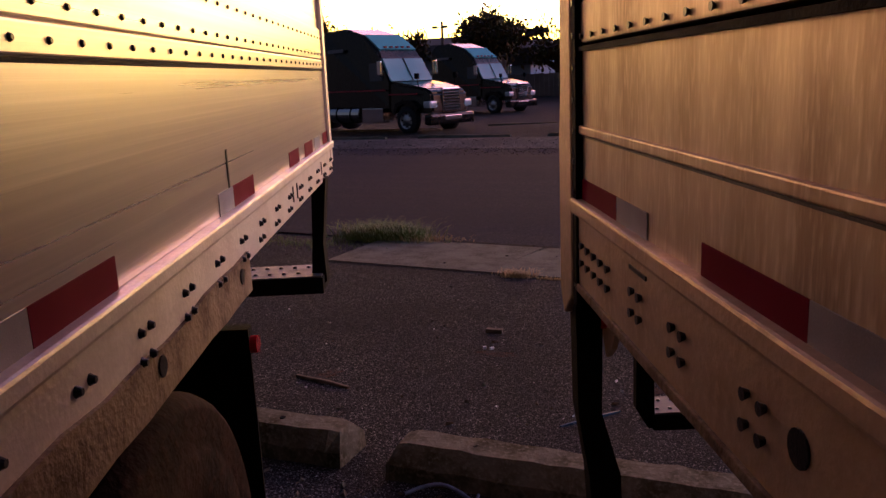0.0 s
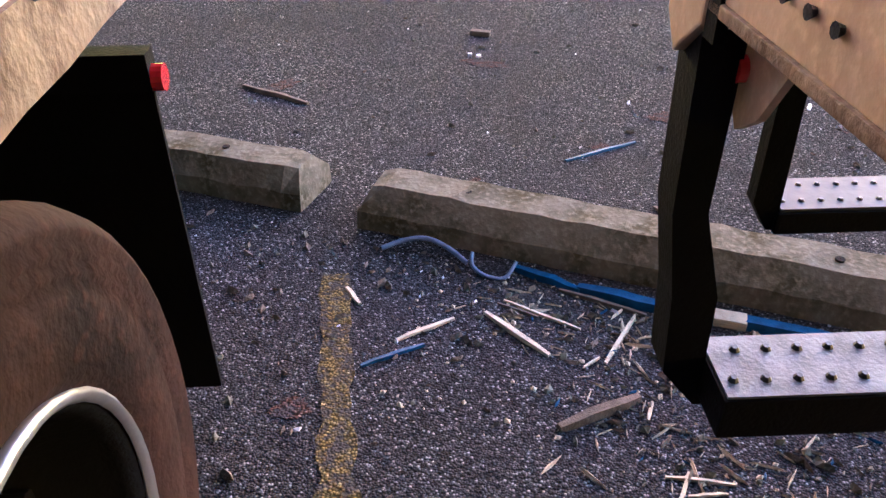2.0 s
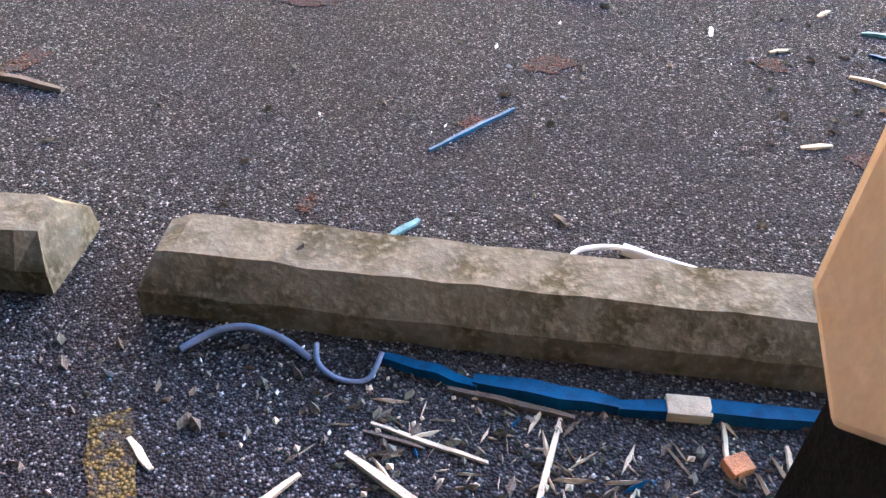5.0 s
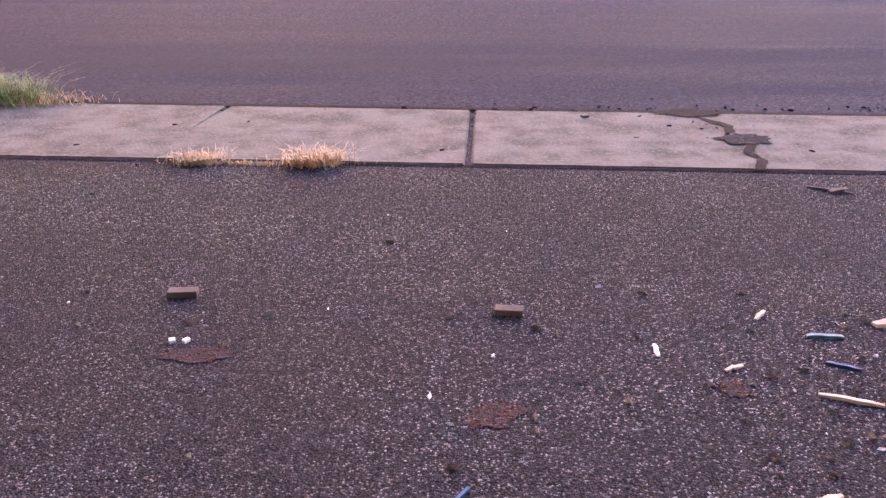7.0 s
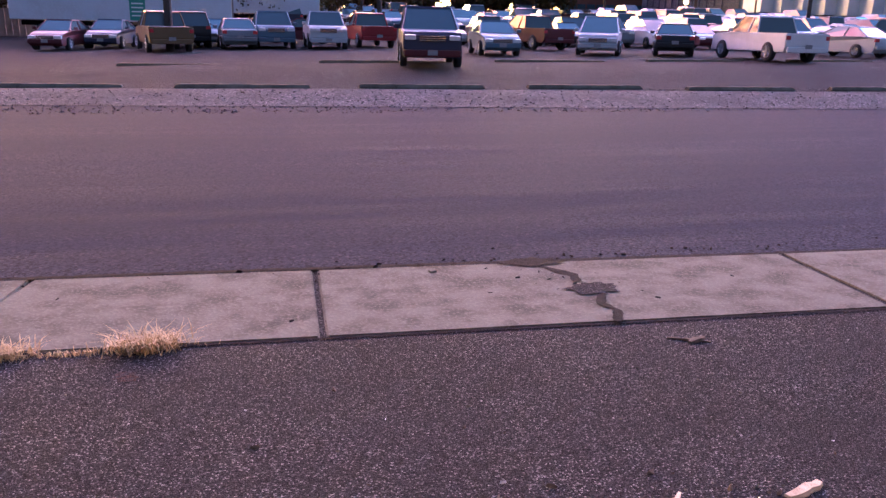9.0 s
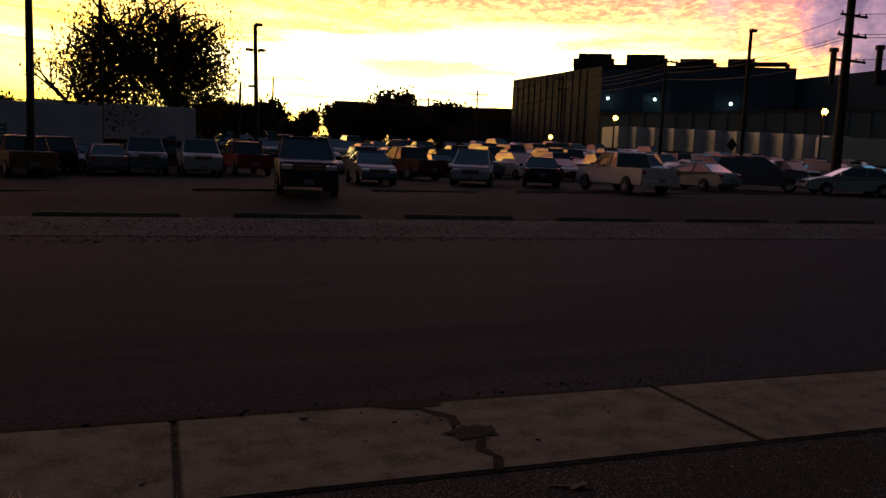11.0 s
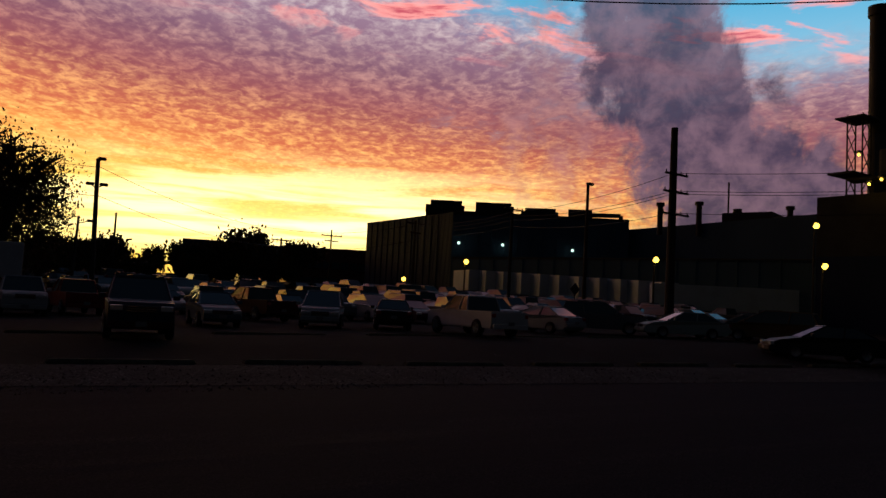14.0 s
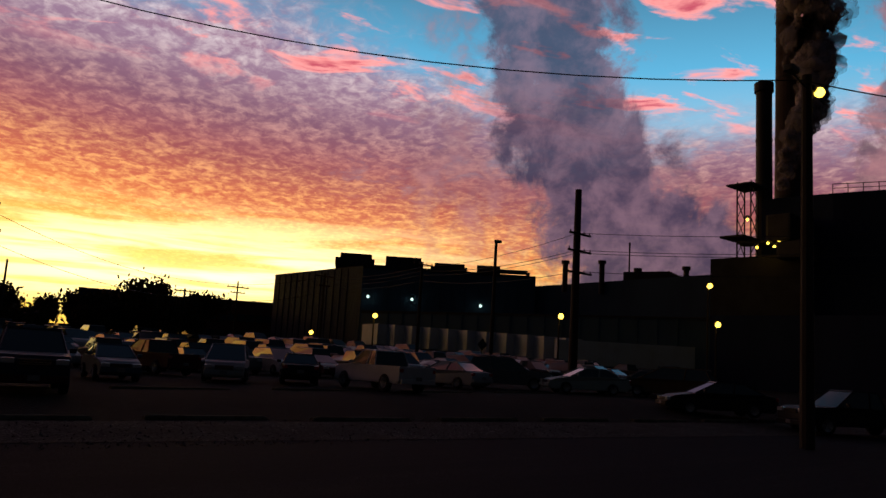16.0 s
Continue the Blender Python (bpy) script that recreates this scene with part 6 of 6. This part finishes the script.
LITTER = [
    ("wood_splinter", (0.511, 4.79), (0.735, 4.675), 0.022, 0.012, WOODPALE, "pale split wood stick with a frayed end", "stick"),
    ("wood_splinter", (0.327, 4.58), (0.438, 4.732), 0.018, 0.008, WOODPALE, "short pale wood splinter with a sharp point", "stick"),
    ("wood_splinter", (0.542, 4.869), (0.785, 4.818), 0.012, 0.008, WOODPALE, "thin pale wood splinter", "stick"),
    ("wood_splinter", (0.53, 4.85), (0.66, 4.83), 0.010, 0.006, WOODGREY, "thin grey wood splinter", "stick"),
    ("wood_stick", (0.825, 4.42), (0.985, 4.60), 0.034, 0.026, WOODGREY, "square grey weathered wood stick", "stick"),
    ("wood_splinter", (0.916, 4.948), (0.878, 4.701), 0.014, 0.008, WOODPALE, "thin pale wood splinter lying crosswise", "stick"),
    ("wood_splinter", (0.86, 4.72), (0.83, 4.66), 0.008, 0.006, WOODPALE, "short pale wood sliver", "stick"),
    ("bark_strip", (0.68, 4.985), (0.945, 4.955), 0.018, 0.012, WOODGREY, "dark brown bark strip", "stick"),
    ("blue_band", (0.285, 4.445), (0.405, 4.592), 0.016, 0.010, BLUE, "short bright blue plastic band", "plastic strip"),
    ("blue_tarp_strip", (0.52, 5.045), (0.74, 5.00), 0.035, 0.022, BLUE, "crumpled dark blue tarp strip by a wheel stop", "plastic strip"),
    ("blue_tarp_strip", (0.73, 5.01), (1.03, 4.995), 0.05, 0.03, BLUE, "crumpled blue tarp strip by a wheel stop", "plastic strip"),
    ("blue_tarp_strip", (1.03, 4.995), (1.50, 5.04), 0.05, 0.03, BLUE, "long blue tarp strip by a wheel stop", "plastic strip"),
    ("wood_splinter", (0.085, 4.75), (0.16, 4.691), 0.018, 0.010, WOODPALE, "short pale chip on the yellow line", "stick"),
    ("wood_splinter", (1.085, 4.367), (1.235, 4.404), 0.010, 0.008, WOODPALE, "thin pale wood sliver", "stick"),
    ("wood_splinter", (1.133, 4.40), (1.124, 4.293), 0.010, 0.008, WOODPALE, "thin pale wood sliver", "stick"),
    ("wood_splinter", (1.14, 4.33), (1.22, 4.37), 0.009, 0.008, WOODPALE, "thin pale wood sliver", "stick"),
    ("wood_splinter", (1.02, 4.60), (1.02, 4.53), 0.010, 0.008, WOODPALE, "short pale wood sliver", "stick"),
    ("wood_splinter", (1.24, 5.00), (1.24, 4.88), 0.012, 0.008, WOODPALE, "short pale wood sliver", "stick"),
    ("wood_splinter", (1.36, 4.96), (1.36, 4.88), 0.012, 0.008, WOODPALE, "short pale wood sliver", "stick"),
    ("wood_board", (1.39, 5.03), (1.58, 4.99), 0.045, 0.016, ORANGEBARK, "orange brown broken board piece", "board"),
    ("blue_straw", (0.478, 5.862), (0.701, 6.152), 0.018, 0.010, BLUE, "faded blue plastic strip lying flat", "plastic strip"),
    ("teal_strip", (0.449, 5.45), (0.511, 5.535), 0.026, 0.006, TEAL, "pale teal plastic scrap", "plastic strip"),
    ("wood_stick", (-1.158, 6.056), (-0.76, 5.985), 0.030, 0.020, WOODGREY, "long dark weathered stick", "stick"),
    ("yellow_stick", (1.815, 6.582), (1.990, 6.520), 0.022, 0.012, WOODPALE, "pale yellow split stick", "stick"),
    ("teal_strip", (1.927, 6.777), (2.025, 6.730), 0.020, 0.008, BLUE, "dark teal plastic scrap", "plastic strip"),
    ("teal_strip", (1.938, 6.957), (2.066, 6.945), 0.026, 0.012, TEAL, "grey teal plastic scrap", "plastic strip"),
    ("wood_board", (2.22, 7.03), (2.40, 7.09), 0.05, 0.02, WOODPALE, "broken pale board end", "board"),
    ("white_chip", (1.374, 6.82), (1.378, 6.90), 0.018, 0.008, WHITECORD, "small white plastic chip", "chip"),
    ("wood_splinter", (1.57, 6.73), (1.64, 6.76), 0.020, 0.008, WOODPALE, "small pale wood chip", "stick"),
    ("wood_splinter", (1.80, 7.08), (1.86, 7.15), 0.020, 0.010, WOODPALE, "small pale wood chip", "stick"),
    ("wood_splinter", (1.575, 6.09), (1.67, 6.12), 0.022, 0.008, WOODPALE, "small pale wood chip with dark end", "stick"),
    ("bark_strip", (0.865, 5.62), (0.90, 5.58), 0.02, 0.01, WOODGREY, "curled dark bark scrap", "stick"),
    ("bark_strip", (2.66, 8.62), (2.86, 8.50), 0.020, 0.012, WOODGREY, "dark twig by the pavement edge", "stick"),
    ("bark_strip", (2.74, 8.52), (2.86, 8.57), 0.05, 0.02, WOODGREY, "dark dead leaf clump by the pavement", "leaf"),
    ("wood_stick", (1.72, 5.62), (1.86, 5.63), 0.016, 0.010, WOODGREY, "short grey stick on the asphalt", "stick"),
]
for i, (nm, a, b, w, h, mt, lab, cat) in enumerate(LITTER):
    sliver(nm, a, b, w, h, mt, lab, cat, i)
chunk("wood_block", (-0.387, 7.293), (0.115, 0.045, 0.028), 3, WOODGREY, "small weathered wood block on the asphalt", "wood block")
chunk("wood_block", (0.886, 7.134), (0.105, 0.045, 0.028), -6, WOODGREY, "small brown wood block on the asphalt", "wood block")
chunk("wood_block", (1.17, 5.01), (0.09, 0.05, 0.03), 4, WOODPALE, "pale wood block beside the wheel stop", "wood block")
chunk("wood_chip", (1.256, 4.89), (0.05, 0.04, 0.025), 30, ORANGEBARK, "orange brown wood chip", "wood chip")
chunk("white_chip", (-0.316, 6.922), (0.022, 0.02, 0.016), 20, WHITECORD, "small white pebble on the asphalt", "pebble")
chunk("white_chip", (-0.268, 6.926), (0.024, 0.016, 0.014), 50, WHITECORD, "small white pebble on the asphalt", "pebble")
chunk("stone", (1.70, 10.20), (0.05, 0.04, 0.03), 20, CONCRETE, "pale stone on the pavement", "stone")
for i, (x, y, rx, ry) in enumerate(((-0.20, 6.84, 0.16, 0.06), (1.57, 6.62, 0.06, 0.06), (0.79, 6.48, 0.10, 0.07), (-0.175, 8.69, 0.06, 0.08), (0.20, 4.24, 0.05, 0.05), (0.58, 6.05, 0.05, 0.04), (-1.0, 6.15, 0.10, 0.06), (1.75, 6.05, 0.05, 0.06), (0.20, 5.55, 0.05, 0.03))):
    blotch("rust_stain", (x, y), rx, ry, RUST, "reddish brown rust stain on the asphalt", "stain", 0.003, 0.2 * i, seed=200 + i)


def on_ground(pts, lift):
    return [(x, y, ground_z(x, y) + lift + dz) for x, y, dz in pts]


cable("packing_cord", on_ground([(0.893, 5.36, 0.0), (0.905, 5.41, 0.02), (0.935, 5.45, 0.03), (1.018, 5.475, 0.03), (1.12, 5.466, 0.02), (1.276, 5.435, 0.01), (1.45, 5.41, 0.004), (1.62, 5.395, 0.0)], 0.006), 0.0065, WHITECORD, "white plastic cord curling behind a wheel stop", "cord")
chunk("cord_tag", (1.075, 5.49), (0.075, 0.025, 0.02), -20, WHITECORD, "white plastic tag on a cord", "tag")
cable("pale_strap", on_ground([(0.09, 4.985, 0.0), (0.15, 5.03, 0.02), (0.222, 5.045, 0.035), (0.30, 5.04, 0.02), (0.373, 5.01, 0.0)], 0.008), 0.008, PALEBLUE, "pale blue plastic strap before a wheel stop", "strap")
cable("pale_strap", on_ground([(0.385, 5.03, 0.03), (0.40, 4.99, 0.01), (0.45, 4.965, 0.0), (0.51, 4.975, 0.0), (0.53, 5.03, 0.03)], 0.008), 0.006, PALEBLUE, "pale looped strap before a wheel stop", "strap")


def tuft(name, at, wide, high, count, material, label, seed, flat=0.5):
    rnd = random.Random(seed)
    verts, faces = [], []
    for _ in range(count):
        x, y = at[0] + rnd.gauss(0, wide), at[1] + rnd.gauss(0, wide * flat)
        z = ground_z(x, y)
        a = rnd.uniform(0, 6.28)
        h = high * rnd.uniform(0.4, 1.1)
        lean = Vector((math.cos(a), math.sin(a), 0)) * h * rnd.uniform(0.4, 1.9)
        s = Vector((-math.sin(a), math.cos(a), 0)) * 0.0022
        b = Vector((x, y, z))
        n = len(verts)
        m = b + lean * 0.4 + Vector((0, 0, h * 0.7))
        verts += [b - s, b + s, m + s, m - s, b + lean + Vector((0, 0, h * 0.85))]
        faces += [(n, n + 1, n + 2, n + 3), (n + 3, n + 2, n + 4)]
    me = bpy.data.meshes.new(name)
    me.from_pydata(verts, [], faces)
    me.materials.append(material)
    return tagged(new(name, me), label, "grass", kind="stuff")


tuft("dry_grass", (-0.12, 9.05), 0.085, 0.105, 520, GRASS_DRY, "dry straw coloured grass tuft at the pavement edge", 301)
tuft("dry_grass", (-0.84, 9.09), 0.07, 0.075, 450, GRASS_DRY, "small dry grass tuft at the pavement edge", 302)
tuft("dry_grass", (-0.45, 9.06), 0.22, 0.03, 260, GRASS_DRY, "thin dry grass along the pavement edge", 303, 0.08)
tuft("green_grass", (-3.05, 10.66), 0.26, 0.22, 2600, GRASS_GREEN, "green weeds at the end of the pavement", 304, 0.4)
tuft("dry_grass", (-2.60, 10.62), 0.25, 0.08, 700, GRASS_DRY, "dry grass at the end of the pavement", 305, 0.3)
tuft("dry_grass", (-3.9, 10.2), 0.6, 0.05, 500, GRASS_GREEN, "sparse low weeds by the road edge", 306, 0.3)


def scatter(name, label, x0, x1, y0, y1, count, s0, s1, material, seed):
    """Loose grit: many little stones in one object."""
    rnd = random.Random(seed)
    verts, faces = [], []
    for _ in range(count):
        x, y = rnd.uniform(x0, x1), rnd.uniform(y0, y1)
        s = s0 + (s1 - s0) * rnd.random() ** 3
        z = ground_z(x, y) + s * 0.15
        n = len(verts)
        a = rnd.uniform(0, 3)
        ca, sa = math.cos(a) * s, math.sin(a) * s
        k = rnd.uniform(0.5, 0.9)
        verts += [(x + ca, y + sa, z), (x - sa * k, y + ca * k, z), (x - ca, y - sa, z), (x + sa * k, y - ca * k, z), (x + ca * 0.2, y, z + s * rnd.uniform(0.5, 0.8))]
        faces += [(n, n + 1, n + 4), (n + 1, n + 2, n + 4), (n + 2, n + 3, n + 4), (n + 3, n, n + 4)]
    me = bpy.data.meshes.new(name)
    me.from_pydata(verts, [], faces)
    me.materials.append(material)
    return tagged(new(name, me), label, "grit", kind="stuff")


GRIT = mat("grey_grit", (0.085, 0.076, 0.074), 0.9, 0, 0.5, 60, 300, 0.3)
GRIT_PALE = mat("pale_grit", (0.30, 0.28, 0.27), 0.85, 0, 0.4, 60, 300, 0.3)
scatter("grit", "loose grey grit over the parking lot", -3.5, 4.5, 3.2, 8.8, 26000, 0.0025, 0.007, GRIT, 401)
scatter("pale_grit", "scattered pale chips of stone and plastic", -3.5, 4.5, 3.4, 8.8, 1100, 0.003, 0.008, GRIT_PALE, 402)
scatter("wood_crumbs", "small wood crumbs in front of the wheel stop", 0.3, 1.8, 4.3, 5.0, 260, 0.003, 0.012, WOODPALE, 403)
scatter("pavement_crumbs", "dark crumbs on the pavement slabs", -3.0, 5.5, 9.1, 10.3, 500, 0.004, 0.012, SEAM, 404)
scatter("verge_stones", "loose stones of the gravel strip", -14, 22, 20.5, 24.5, 5000, 0.02, 0.05, GRAVEL, 405)


# ---------- fine litter, too small to count ----------
def chips(name, spots, count, size, slim, material, label, category, seed):
    """Many tiny chips lying on the ground round some spots."""
    rnd = random.Random(seed)
    verts, faces = [], []
    for _ in range(count):
        cx, cy, wx, wy = rnd.choice(spots)
        x, y = rnd.gauss(cx, wx), rnd.gauss(cy, wy)
        if -0.33 < x < 1.85 and 5.05 < y < 5.36 or x < -0.25 and 5.02 < y < 5.36:
            continue
        a, ln = rnd.uniform(0, 6.28), size * rnd.choice((0.5, 0.7, 1.0, 1.0, 1.7))
        d = Vector((math.cos(a), math.sin(a), rnd.uniform(-0.05, 0.12))) * ln / 2
        w = Vector((-math.sin(a), math.cos(a), 0)) * ln * slim * rnd.uniform(0.5, 1.2) / 2
        h = Vector((0, 0, max(0.002, ln * slim * rnd.uniform(0.3, 0.8))))
        c = Vector((x, y, ground_z(x, y) + 0.002))
        n = len(verts)
        verts += [c - d - w * 0.5, c - d * 0.2 + w, c + d, c + d * 0.1 - w, c - d * 0.7 + h, c + d * 0.6 + h]
        faces += [(n, n + 3, n + 5, n + 4), (n + 3, n + 2, n + 5), (n + 2, n + 1, n + 5), (n + 1, n, n + 4), (n + 1, n + 4, n + 5)]
    me = bpy.data.meshes.new(name)
    me.from_pydata(verts, [], faces)
    me.materials.append(material)
    tagged(new(name, me), label, category, kind="stuff")


HEAP = [(1.05, 4.62, 0.16, 0.12), (1.25, 4.42, 0.20, 0.14), (1.45, 4.60, 0.22, 0.16), (1.50, 4.86, 0.22, 0.07), (0.75, 4.86, 0.20, 0.08), (1.30, 4.15, 0.22, 0.12)]
AROUND = [(0.4, 4.3, 0.6, 0.5), (0.9, 6.2, 1.3, 0.6), (0.9, 7.4, 1.8, 0.8), (1.9, 6.6, 0.5, 0.4), (0.6, 4.9, 0.6, 0.1)]
chips("wood_slivers", HEAP, 260, 0.05, 0.13, WOODPALE, "scattered pale wood slivers on the asphalt", "wood chips", 301)
chips("wood_crumbs", HEAP, 220, 0.032, 0.30, WOODGREY, "brown wood crumbs on the asphalt", "wood chips", 302)
chips("blue_shreds", HEAP, 26, 0.04, 0.25, BLUE, "small shreds of blue plastic", "plastic shreds", 303)
chips("white_chips", AROUND, 90, 0.016, 0.55, WHITECORD, "small white chips on the asphalt", "chips", 304)
chips("loose_stones", AROUND + HEAP, 420, 0.018, 0.75, CONCRETE, "loose pale stones on the asphalt", "stones", 305)
chips("dark_crumbs", AROUND + [(0.0, 4.75, 0.25, 0.2)], 240, 0.026, 0.55, WOODGREY, "dark bark crumbs on the asphalt", "crumbs", 306)
chips("pavement_crumbs", [(0.0, 9.8, 1.5, 0.35), (2.6, 9.9, 0.8, 0.35), (1.5, 10.45, 2.2, 0.05)], 240, 0.028, 0.6, SEAM, "dark crumbs and stones on the pavement", "crumbs", 307)
